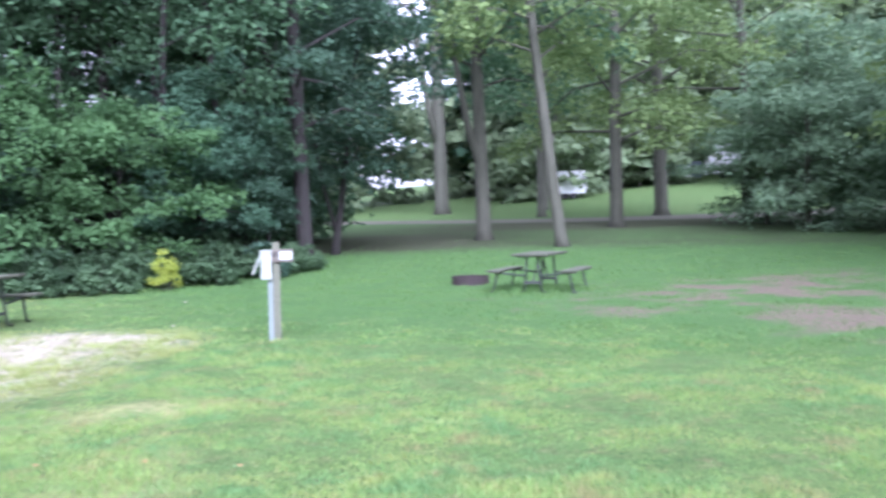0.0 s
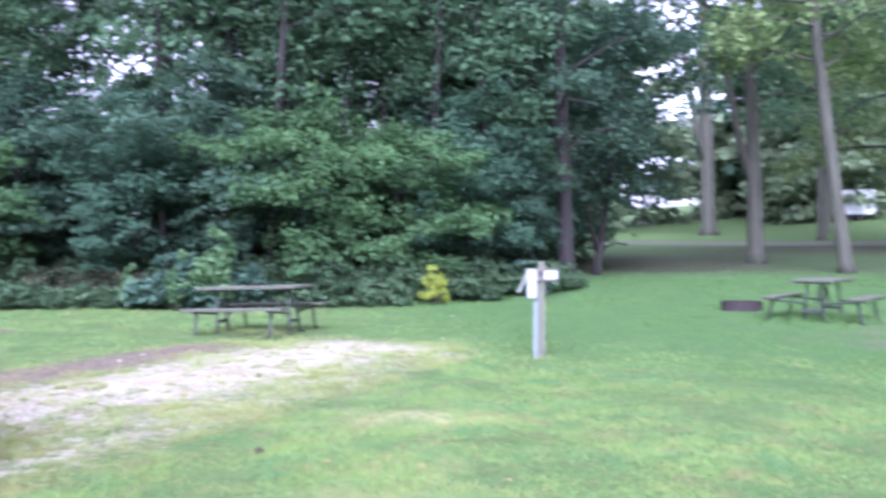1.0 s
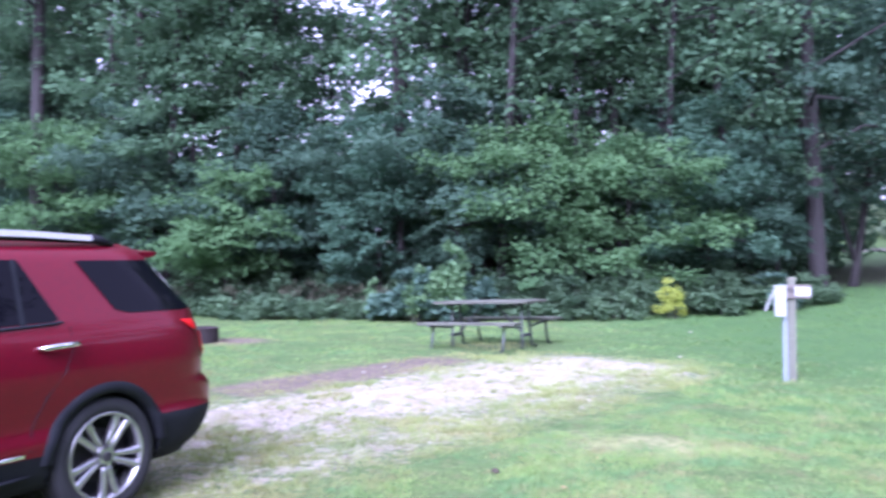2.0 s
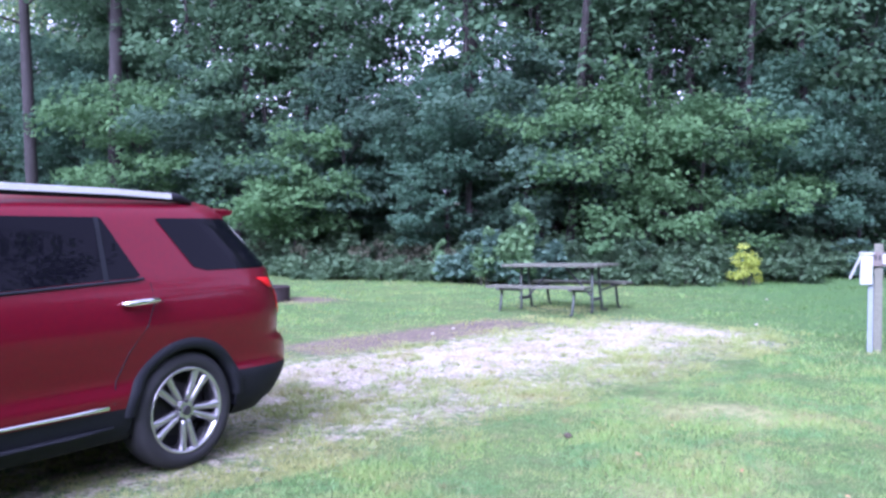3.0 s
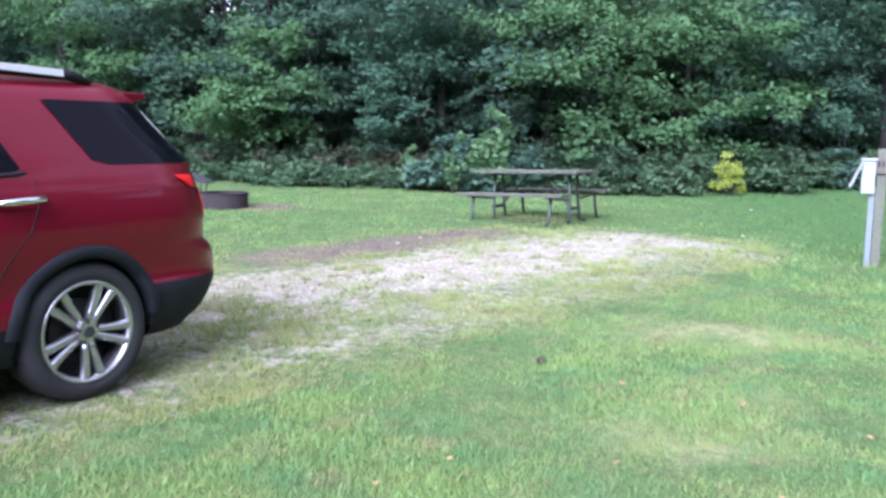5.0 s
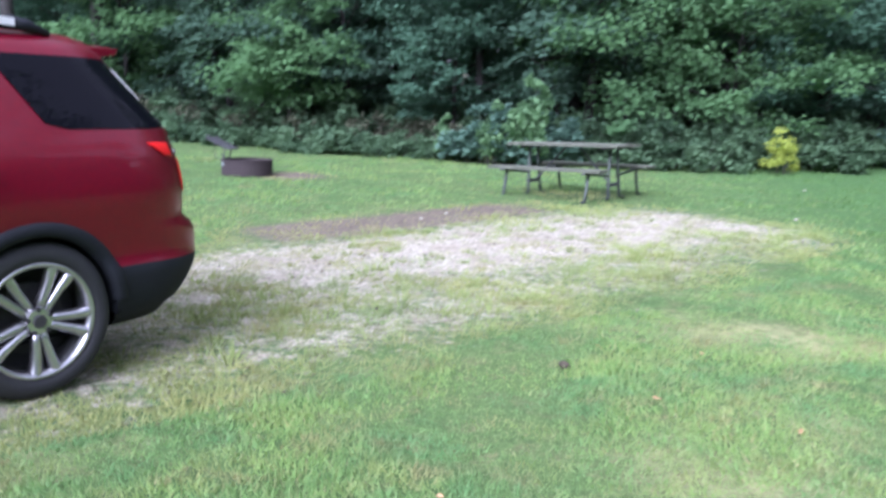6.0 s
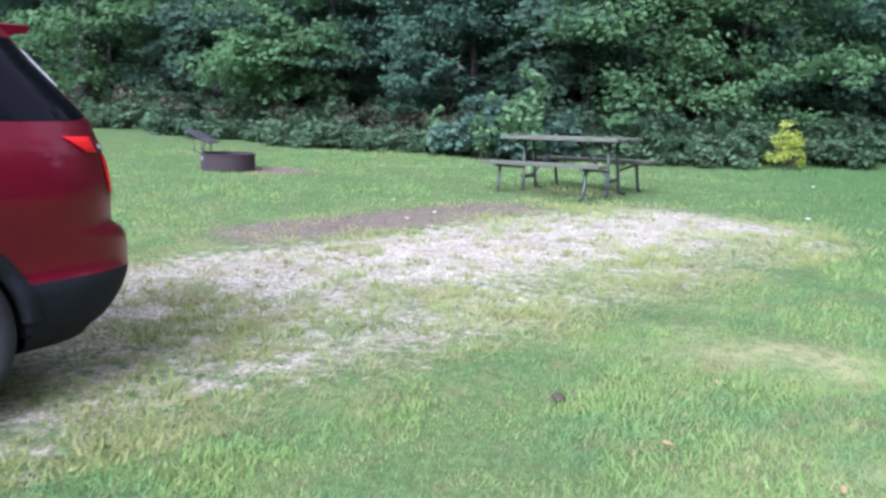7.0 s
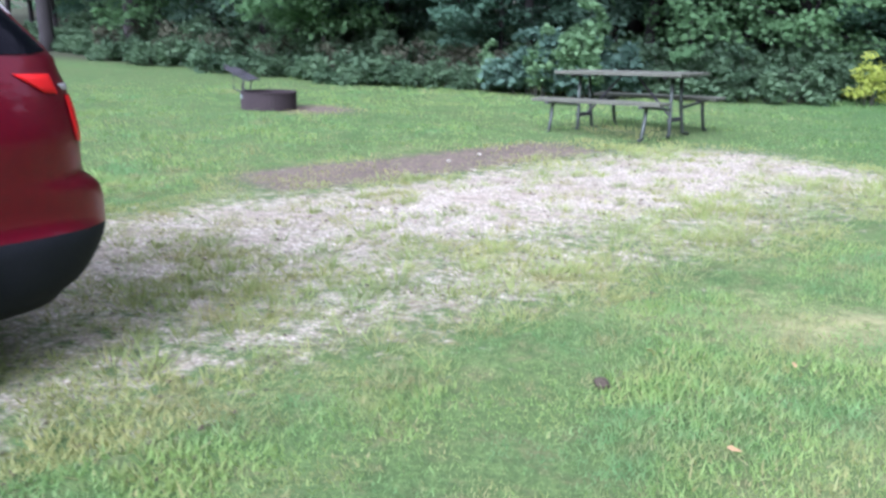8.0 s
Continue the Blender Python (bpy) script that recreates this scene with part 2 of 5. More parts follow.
def ground_material():
    m, n, l = material("mown_lawn_with_bare_patches")
    geo = n.new("ShaderNodeNewGeometry").outputs["Position"]

    def mask(name):
        a = n.new("ShaderNodeAttribute")
        a.attribute_name = name
        return a.outputs["Fac"]

    def broken(name, scale, width, grit):
        """A mask with a ragged, patchy edge."""
        add = n.new("ShaderNodeMath")
        add.operation = "MULTIPLY_ADD"
        l.new(noise_tex(n, l, scale, 8, 0.75, geo), add.inputs[0])
        add.inputs[1].default_value = grit
        l.new(mask(name), add.inputs[2])
        mr = n.new("ShaderNodeMapRange")
        mr.inputs["From Min"].default_value = 0.5 + grit / 2 - width
        mr.inputs["From Max"].default_value = 0.5 + grit / 2 + width
        l.new(add.outputs[0], mr.inputs["Value"])
        return mr.outputs[0]

    wide, mid, fine = noise_tex(n, l, 0.35, 4, 0.6, geo), noise_tex(n, l, 2.2, 5, 0.65, geo), noise_tex(n, l, 40, 4, 0.7, geo)
    grass = mixed(n, l, ramp(n, l, mid, [(0.3, (0, 0, 0)), (0.7, (1, 1, 1))]), (0.072, 0.148, 0.044), (0.140, 0.232, 0.072))
    grass = mixed(n, l, ramp(n, l, wide, [(0.40, (0, 0, 0)), (0.75, (0.7, 0.7, 0.7))]), grass, (0.165, 0.205, 0.072))
    thatch = ramp(n, l, noise_tex(n, l, 5.0, 6, 0.75, geo), [(0.50, (0, 0, 0)), (0.68, (0.85, 0.85, 0.85))])
    grass = mixed(n, l, thatch, grass, (0.200, 0.170, 0.090))
    grass = mixed(n, l, ramp(n, l, fine, [(0.35, (0.8, 0.8, 0.8)), (0.62, (0, 0, 0))]), grass, (0.045, 0.082, 0.028))
    clumps = noise_tex(n, l, 13.0, 6, 0.75, geo)
    grass = mixed(n, l, ramp(n, l, clumps, [(0.34, (0.7, 0.7, 0.7)), (0.55, (0, 0, 0))]), grass, (0.050, 0.085, 0.030))
    soil = mixed(n, l, fine, (0.095, 0.077, 0.058), (0.245, 0.200, 0.155))
    soil = mixed(n, l, ramp(n, l, clumps, [(0.36, (0.75, 0.75, 0.75)), (0.6, (0, 0, 0))]), soil, (0.085, 0.078, 0.055))
    stones = n.new("ShaderNodeTexVoronoi")
    stones.inputs["Scale"].default_value = 42
    l.new(geo, stones.inputs["Vector"])
    chips = mixed(n, l, ramp(n, l, stones.outputs["Distance"], [(0.1, (0, 0, 0)), (0.6, (1, 1, 1))]), (0.64, 0.605, 0.485), (0.30, 0.27, 0.205))
    chips = mixed(n, l, ramp(n, l, mid, [(0.46, (0, 0, 0)), (0.70, (0.65, 0.65, 0.65))]), chips, (0.235, 0.195, 0.145))
    chips = mixed(n, l, ramp(n, l, clumps, [(0.34, (0.8, 0.8, 0.8)), (0.50, (0, 0, 0))]), chips, (0.13, 0.115, 0.075))
    straw = mixed(n, l, fine, (0.30, 0.28, 0.13), (0.48, 0.43, 0.24))
    straw = mixed(n, l, ramp(n, l, clumps, [(0.36, (0.85, 0.85, 0.85)), (0.56, (0, 0, 0))]), straw, (0.15, 0.17, 0.06))
    grass = mixed(n, l, mask("lawn_shade"), grass, (0.064, 0.132, 0.042))
    colour = mixed(n, l, broken("straw", 3.0, 0.35, 0.7), grass, straw)
    colour = mixed(n, l, broken("soil", 6.0, 0.22, 1.5), colour, soil)
    colour = mixed(n, l, broken("gravel", 9.5, 0.18, 2.2), colour, chips)
    # litter in the wood, plus the grove's tree shade painted as dark ground
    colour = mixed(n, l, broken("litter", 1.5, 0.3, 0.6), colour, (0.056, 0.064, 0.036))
    p = node(n, "ShaderNodeBsdfPrincipled", Roughness=0.95)
    p.inputs["Specular IOR Level"].default_value = 0.15
    l.new(colour, p.inputs["Base Color"])
    b = node(n, "ShaderNodeBump", Strength=0.6, Distance=0.03)
    l.new(fine, b.inputs["Height"])
    l.new(b.outputs[0], p.inputs["Normal"])
    l.new(p.outputs[0], n.new("ShaderNodeOutputMaterial").inputs[0])
    return m


GROUND = ground_material()


# ---- building helpers ----
def part(name, bm, mat, parent=None, label="", smooth=False):
    me = bpy.data.meshes.new(name)
    bmesh.ops.recalc_face_normals(bm, faces=bm.faces)
    bm.to_mesh(me)
    bm.free()
    me.materials.append(mat)
    if smooth:
        me.polygons.foreach_set("use_smooth", [True] * len(me.polygons))
    ob = new(name, me)
    ob.parent = parent
    return tagged(ob, label)


def raw_mesh(name, verts, size, mat, shades=None):
    """A mesh of many loose faces with size corners each: verts is (faces * size, 3); shades: one tone a face."""
    me = bpy.data.meshes.new(name)
    count = len(verts)
    me.vertices.add(count)
    me.vertices.foreach_set("co", np.asarray(verts, np.float32).ravel())
    me.loops.add(count)
    me.loops.foreach_set("vertex_index", np.arange(count, dtype=np.int32))
    me.polygons.add(count // size)
    me.polygons.foreach_set("loop_start", np.arange(0, count, size, dtype=np.int32))
    me.update(calc_edges=True)
    me.materials.append(mat)
    if shades is not None:
        me.attributes.new("bough", "FLOAT", "FACE").data.foreach_set("value", np.asarray(shades, np.float32))
    return me


def box(bm, centre, size, turn=None, bevel=0.0):
    m = Matrix.Translation(centre) @ (turn.to_4x4() if turn else Matrix()) @ Matrix.Diagonal((*size, 1))
    made = bmesh.ops.create_cube(bm, size=1, matrix=m)
    if bevel:
        edges = list({e for v in made["verts"] for e in v.link_edges})
        bmesh.ops.bevel(bm, geom=edges, offset=bevel, segments=2, affect="EDGES", profile=0.6)
    return bm


def tube(bm, points, radii, sides=8, cap=True):
    """A tube through points, with a radius at each."""
    pts = [Vector(p) for p in points]
    rings = []
    for i, p in enumerate(pts):
        ahead = (pts[min(i + 1, len(pts) - 1)] - pts[max(i - 1, 0)]).normalized()
        side = ahead.cross(Vector((0.31, 0.17, 0.93)) if abs(ahead.z) < 0.9 else Vector((1, 0.2, 0))).normalized()
        up = side.cross(ahead)
        r = radii[i] if isinstance(radii, (list, tuple)) else radii
        rings.append([bm.verts.new(p + r * (math.cos(a) * side + math.sin(a) * up)) for a in (2 * math.pi * k / sides for k in range(sides))])
    for a, b in zip(rings, rings[1:]):
        for k in range(sides):
            bm.faces.new((a[k], a[(k + 1) % sides], b[(k + 1) % sides], b[k]))
    if cap:
        bm.faces.new(rings[0])
        bm.faces.new(rings[-1])
    return bm


# ---- the lie of the land ----
def land(x, y):
    """Height of the ground: level by the pitch, then a gentle rise."""
    x, y = np.asarray(x, float), np.asarray(y, float)
    r = np.hypot(x, y)
    t = np.clip((r - 5) / 9, 0, 1)
    rise = 0.045 * 2.5 * np.logaddexp(0, (np.minimum(r, 200) - 18) / 2.5)
    hill = 0.066 * 4 * np.logaddexp(0, (np.minimum(x, 140) - 46) / 4)
    return 0.06 * t * t * (3 - 2 * t) + rise + np.where(y > 0, hill, 0)


def soft_step(a, b, x):
    t = np.clip((x - a) / (b - a), 0, 1)
    return t * t * (3 - 2 * t)


def lattice(x, y, seed):
    """Smooth noise between 0 and 1 on a unit lattice."""
    i, j = np.floor(x).astype(np.int64), np.floor(y).astype(np.int64)
    u, v = x - i, y - j
    u, v = u * u * (3 - 2 * u), v * v * (3 - 2 * v)

    def value(a, b):
        h = np.sin(a * 127.1 + b * 311.7 + seed * 74.7) * 43758.5453
        return h - np.floor(h)

    low = value(i, j) * (1 - u) + value(i + 1, j) * u
    high = value(i, j + 1) * (1 - u) + value(i + 1, j + 1) * u
    return low * (1 - v) + high * v


def patchy(x, y, size, seed):
    """Patches of three sizes, between 0 and 1."""
    x, y = np.asarray(x, float) / size, np.asarray(y, float) / size
    return 0.5 * lattice(x, y, seed) + 0.3 * lattice(2.1 * x + 5, 2.1 * y, seed + 1) + 0.2 * lattice(4.3 * x, 4.3 * y + 7, seed + 2)


def pad(x, y):
    """Along and across the gravel pad, metres from the end of its near edge."""
    dx, dy = x + 1.0, y - 5.7
    return 0.61 * dx + 0.79 * dy, -0.79 * dx + 0.61 * dy


def gravel_amount(x, y):
    u, v = pad(x, y)
    end = 1 - soft_step(6.0, 7.5, u + 0.2 * np.abs(v - 1.3))
    core = soft_step(0.7, 1.5, v + 0.13 * np.maximum(u - 1, 0)) * (1 - soft_step(2.3, 3.0, v)) * soft_step(-1.3, 0.2, u)
    thin = (0.92 + 0.08 * soft_step(-0.8, 1.0, u)) * soft_step(-0.9, 0.3, v) * (1 - 0.75 * soft_step(2.5, 3.3, v)) * (1 - soft_step(3.6, 4.3, v))
    wheel = 0.75 * soft_step(-0.9, -0.2, v + 0.35 * u) * (1 - soft_step(0.4, 1.4, v)) * (1 - soft_step(-1.6, -0.4, u))
    drift = patchy(0.61 * x + 0.79 * y, 1.6 * (-0.79 * x + 0.61 * y), 0.9, 3.0) - 0.5
    cover = end * np.maximum(0.25 * core + 0.555 * thin, 0.44 * wheel)
    return np.clip(cover + 0.28 * drift * soft_step(0.02, 0.3, cover), 0, 1)


def soil_amount(x, y):
    u, v = pad(x, y)
    strip = soft_step(2.7, 3.1, v) * (1 - soft_step(3.6, 4.1, v)) * soft_step(0.8, 1.8, u) * (1 - soft_step(4.9, 5.9, u))
    worn = 1.35 * np.exp(-(((x - 13.6) / 5.2) ** 2 + ((y - 9.2) / 3.6) ** 2)) + 0.6 * np.exp(-(((x - 10) / 2.2) ** 2 + ((y - 5.2) / 1.4) ** 2))
    ash = np.exp(-(((x + 4.55) / 0.75) ** 2 + ((y - 14.5) / 0.55) ** 2))
    under = np.exp(-(((x - 0.3) / 1.3) ** 2 + ((y - 13.6) / 0.9) ** 2))
    spot = np.exp(-(((x - 0.15) / 0.5) ** 2 + ((y - 8.8) / 0.35) ** 2)) + 0.8 * np.exp(-(((x - 8.55) / 0.6) ** 2 + ((y - 12.5) / 0.35) ** 2))
    edge = soft_step(-0.55, -0.1, v) * (1 - soft_step(0.1, 0.5, v)) * soft_step(-2.5, 0, u) * (1 - soft_step(5.5, 6.5, u))
    return np.clip(0.95 * strip * (0.55 + 0.9 * patchy(x, y, 0.6, 9.0)) + 1.0 * worn * soft_step(0.3, 0.75, patchy(x, y, 1.3, 5.0)) + 1.15 * ash + 0.35 * under + 0.35 * edge + 0.55 * spot, 0, 1)


def straw_amount(x, y):
    u, v = pad(x, y)
    margin = soft_step(-1.6, -0.4, v) * (1 - soft_step(4.0, 5.0, v)) * (1 - soft_step(3.8, 6.2, u))
    return (0.25 + 1.0 * patchy(x, y, 0.35, 31.0)) * np.clip(0.75 * np.exp(-(((x - 1.55) / 0.8) ** 2 + ((y - 6.35) / 0.42) ** 2)) + 0.55 * np.exp(-(((x - 0.9) / 0.6) ** 2 + ((y - 4.3) / 0.5) ** 2)) + 0.45 * np.exp(-(((x - 1.3) / 0.4) ** 2 + ((y - 5.1) / 0.5) ** 2)), 0, 1) + 0.36 * patchy(x, y, 0.4, 61.0) * margin


def litter_shade_amount(x, y):
    # wood: litter under the trees; shade and band: tree shade painted on the lawn
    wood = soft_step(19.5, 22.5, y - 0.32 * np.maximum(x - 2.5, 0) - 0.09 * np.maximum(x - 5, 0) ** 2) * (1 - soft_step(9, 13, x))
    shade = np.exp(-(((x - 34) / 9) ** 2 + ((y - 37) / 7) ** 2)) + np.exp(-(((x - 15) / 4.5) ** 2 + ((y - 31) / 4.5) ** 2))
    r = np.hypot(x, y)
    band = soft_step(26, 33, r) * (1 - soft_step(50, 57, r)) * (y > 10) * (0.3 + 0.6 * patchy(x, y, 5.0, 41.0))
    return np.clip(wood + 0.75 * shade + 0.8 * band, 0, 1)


def lawn_shade_amount(x, y):
    """Turf coloured deeper away from the dry pitch, in place of the trees' shade."""
    return (0.15 + 0.8 * soft_step(0.5, 5.0, x)) * soft_step(5.5, 13, np.hypot(x + 1, y - 1)) * (1 - 0.7 * soft_step(52, 62, np.hypot(x, y)))


def spaced(*runs):
    out = [runs[0][0]]
    for start, stop, step in runs:
        out += list(np.linspace(start, stop, max(2, int(round((stop - start) / step)) + 1))[1:])
    return np.array(out)


def build_ground():
    xs = spaced((-1200, -200, 200), (-200, -60, 20), (-60, -8, 2), (-8, 6, 0.1), (6, 20, 0.35), (20, 90, 2), (90, 200, 10), (200, 1200, 200))
    ys = spaced((-1200, -200, 200), (-200, -20, 20), (-20, 3, 1), (3, 13, 0.1), (13, 24, 0.4), (24, 130, 2), (130, 200, 10), (200, 1200, 200))
    gx, gy = (a.ravel() for a in np.meshgrid(xs, ys))
    z = land(gx, gy)
    near = (np.abs(gx) < 30) & (np.abs(gy) < 40)
    z = z + np.where(near, 0.012 * np.sin(gx * 2.1 + 1.3 * np.sin(gy * 1.7)) * np.sin(gy * 1.9 + gx * 0.6), 0) - 0.025 * gravel_amount(gx, gy)
    nx, ny = len(xs), len(ys)
    i = np.arange(nx * ny).reshape(ny, nx)
    quads = np.stack([i[:-1, :-1], i[:-1, 1:], i[1:, 1:], i[1:, :-1]], -1).reshape(-1, 4)
    me = bpy.data.meshes.new("ground")
    me.from_pydata(np.stack([gx, gy, z], -1).tolist(), [], quads.tolist())
    me.polygons.foreach_set("use_smooth", [True] * len(me.polygons))
    # the litter mask also carries the painted tree shade
    for name, amount in (("gravel", gravel_amount), ("soil", soil_amount), ("straw", straw_amount), ("litter", litter_shade_amount), ("lawn_shade", lawn_shade_amount)):
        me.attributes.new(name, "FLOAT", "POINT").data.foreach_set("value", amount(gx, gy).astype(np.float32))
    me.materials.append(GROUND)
    tagged(new("ground", me), "mown green lawn with gravel pad and worn soil", "ground", kind="structure")


build_ground()


def build_road():
    bm = bmesh.new()
    a, d = Vector((27.0, 49.5)), Vector((0.73, -0.68))
    side = Vector((0.68, 0.73))
    rows = []
    for k in range(-30, 31):
        c = a + d * (k * 2.0)
        rows.append([bm.verts.new((*(c + side * o), float(land(*(c + side * o))) + 0.03 - 0.015 * abs(o) / 3)) for o in (-3.0, -1.5, 0, 1.5, 3.0)])
    for p, q in zip(rows, rows[1:]):
        for k in range(4):
            bm.faces.new((p[k], p[k + 1], q[k + 1], q[k]))
    tagged(part("road", bm, ROAD, smooth=True), "pale grey gravel campground road across the lawn", "road", kind="structure")


build_road()
# ---- trees and undergrowth ----
rng = np.random.default_rng(7)


def leaf_quads(centres, size, flat=1.0, droop=None, longer=1.7):
    """Kite-shaped leaves, folded along the midrib, lying roughly level at the centres."""
    n = len(centres)
    normal = np.stack([rng.normal(0, flat, n), rng.normal(0, flat, n), np.ones(n)], -1)
    if droop is not None:
        normal[:, :2] += droop
    normal /= np.linalg.norm(normal, axis=1)[:, None]
    a = rng.uniform(0, 2 * np.pi, n)
    along = np.stack([np.cos(a), np.sin(a), rng.normal(-0.25, 0.25, n)], -1)
    along -= (along * normal).sum(1)[:, None] * normal
    along /= np.linalg.norm(along, axis=1)[:, None]
    across = np.cross(normal, along)
    s = (size * rng.uniform(0.65, 1.3, n))[:, None]
    fold = 0.10 * s * normal
    base, tip = centres - 0.5 * longer * s * along, centres + 0.5 * longer * s * along - 0.12 * s * normal
    left, right = centres - 0.1 * s * along + 0.5 * s * across + fold, centres - 0.1 * s * along - 0.5 * s * across + fold
    return np.stack([base, right, tip, left], 1).reshape(-1, 3)


def spray(centre, radius, thick, count, dip=0.15):
    """Points of one level fan of foliage, thicker in the middle and dipping at the rim."""
    r = radius * np.sqrt(rng.uniform(0, 1, count))
    a = rng.uniform(0, 2 * np.pi, count)
    stretch = rng.uniform(0.55, 1.0)
    turn = rng.uniform(0, np.pi)
    x, y = r * np.cos(a), stretch * r * np.sin(a)
    x, y = x * np.cos(turn) - y * np.sin(turn), x * np.sin(turn) + y * np.cos(turn)
    tip_x, tip_y = rng.normal(0, 0.2, 2)
    z = tip_x * x + tip_y * y + rng.normal(0, thick, count) * (1.1 - 0.5 * r / radius) - rng.uniform(dip - 0.2, dip + 0.2) * r * r / radius
    return np.stack([x, y, z], -1) + centre


def make_tree(name, height, trunk_r, crown_from, reach, leaves, size, bark, leaf_mat, lean=(0, 0), limbs=26, fork=None, spray_r=(0.45, 0.9), low_droop=0.15, top_taper=0.75, thick=(0.12, 0.36), flat=0.8):
    """A tree at the origin: trunk with limbs as one part, crown of many leaves as the other."""
    bm = bmesh.new()
    steps = 9
    bend = rng.normal(0, 0.034 * height / 8, (steps, 2)).cumsum(0)
    line = []
    for k in range(steps):
        f = k / (steps - 1)
        line.append(Vector((lean[0] * f + bend[k, 0] * f, lean[1] * f + bend[k, 1] * f, height * f - 0.15)))
    radii = [trunk_r * (1 - 0.8 * (k / (steps - 1)) ** 1.3) for k in range(steps)]
    foot = line[0].lerp(line[1], min(0.8, 0.55 * (steps - 1) / height))
    tube(bm, [line[0], foot, *line[1:]], [1.55 * radii[0], 1.04 * radii[0], *radii[1:]], 10)

    def on_trunk(f):
        q = f * (steps - 1)
        k = min(int(q), steps - 2)
        return line[k].lerp(line[k + 1], q - k)

    if fork:
        at, side, top = fork
        p = on_trunk(at / height)
        tube(bm, [p, p + Vector(side) * 0.4 + Vector((0, 0, (top - at) * 0.3)), p + Vector(side) + Vector((0, 0, top - at))], [trunk_r * 0.6, trunk_r * 0.5, trunk_r * 0.3], 8)
    clumps = []
    for k in range(limbs):
        f = crown_from / height + (1 - crown_from / height) * ((k + rng.uniform(0, 1)) / limbs)
        p = on_trunk(min(f, 0.99))
        a = 2.4 * k + rng.uniform(-0.5, 0.5)
        g = (f * height - crown_from) / max(height - crown_from, 0.1)
        length = reach * (0.62 + 0.55 * math.sin(math.pi * min(1.0, 0.15 + 0.8 * g)) - top_taper * g ** 3) * rng.uniform(0.55, 1.2)
        rise = length * rng.uniform(0.0, 0.8) * (0.5 + g)
        out = Vector((math.cos(a), math.sin(a), 0))
        mid = p + out * length * 0.5 + Vector((0, 0, rise * 0.7))
        tip = p + out * length + Vector((0, 0, rise - low_droop * length))
        r0 = max(0.012, trunk_r * 0.28 * (1 - 0.7 * g))
        tube(bm, [p, mid, tip], [r0, r0 * 0.6, r0 * 0.2], 5, False)
        across = Vector((-out.y, out.x, 0))
        for q in np.linspace(0.35, 1.0, max(2, int(length / 0.55))):
            c = p.lerp(mid, q * 2) if q < 0.5 else mid.lerp(tip, q * 2 - 1)
            for side in (-1, 1):
                off = across * side * rng.uniform(0.1, 0.55) * length * (1.1 - q)
                clumps.append(np.array(c + off) + rng.normal(0, 1, 3) * (0.1, 0.1, 0.17))
    per = max(6, int(leaves / max(1, len(clumps))))
    fans = [spray(c, rng.uniform(*spray_r), rng.uniform(*thick), int(per * rng.uniform(0.3, 1.7)) + 3) for c in clumps]
    pts = np.concatenate(fans)
    tones = np.repeat(np.clip(rng.normal(0.5, 0.28, len(fans)), 0, 1), [len(f) for f in fans])
    outward = pts[:, :2] / (np.linalg.norm(pts[:, :2], axis=1)[:, None] + 0.3)
    root = new(name)
    part("trunk", bm, bark, root, smooth=True)
    crown = new("crown", raw_mesh("crown", leaf_quads(pts, size, flat, 0.45 * outward), 4, leaf_mat, tones))
    crown.parent = root
    return root


def planted(root, x, y, label, turn=0.0, scale=1.0, category="tree", group=""):
    root.matrix_basis = Matrix.LocRotScale((x, y, float(land(x, y)) - 0.02), Euler((0, 0, turn)), Vector((scale,) * 3))
    return tagged(root, label, category, group)


def again(root, x, y, turn, scale, label="", tall=1.0):
    ob = copy_thing(root, Matrix.LocRotScale((x, y, float(land(x, y)) - 0.02), Euler((0, 0, turn)), Vector((scale / root.scale.x, scale / root.scale.y, scale * tall / root.scale.z))))
    return tagged(ob, label)


def edge_y(x):
    """The lawn's wooded edge."""
    return 18.7 + 0.022 * (x + 1) ** 2 if x < -1 else 18.7 + 0.32 * max(0.0, x - 2.5) + 0.09 * max(0.0, x - 5) ** 2


WOOD_EDGE = "trees of the wood's edge"
# understory trees with level, layered boughs along the edge
kinds = []
for h, reach, mat, size in ((4.6, 2.2, LEAF_FRESH, 0.066), (5.0, 2.1, LEAF_DEEP, 0.066), (3.6, 1.9, LEAF_FRESH, 0.072), (5.2, 2.1, LEAF_BLUE, 0.066), (9.6, 2.3, LEAF_MID, 0.078)):
    kinds.append(make_tree("understory_tree", h, 0.065 if h < 6 else 0.11, 1.3 if h < 6 else 2.4, reach, 12500, 1.22 * size, BARK_DARK, mat, limbs=26 if h < 6 else 34, spray_r=(0.3, 0.8), top_taper=0.45, thick=(0.06, 0.18), flat=0.8, lean=(rng.uniform(-0.8, 0.8), rng.uniform(-0.6, 0.2))))
UNDER = ["broad-leaved young tree with layered mid-green boughs", "dense dark green understory tree at the wood's edge", "young maple with pale fresh green leaves",
         "blue-green leafed young tree at the wood's edge", "tall dark green understory tree with layered boughs"]
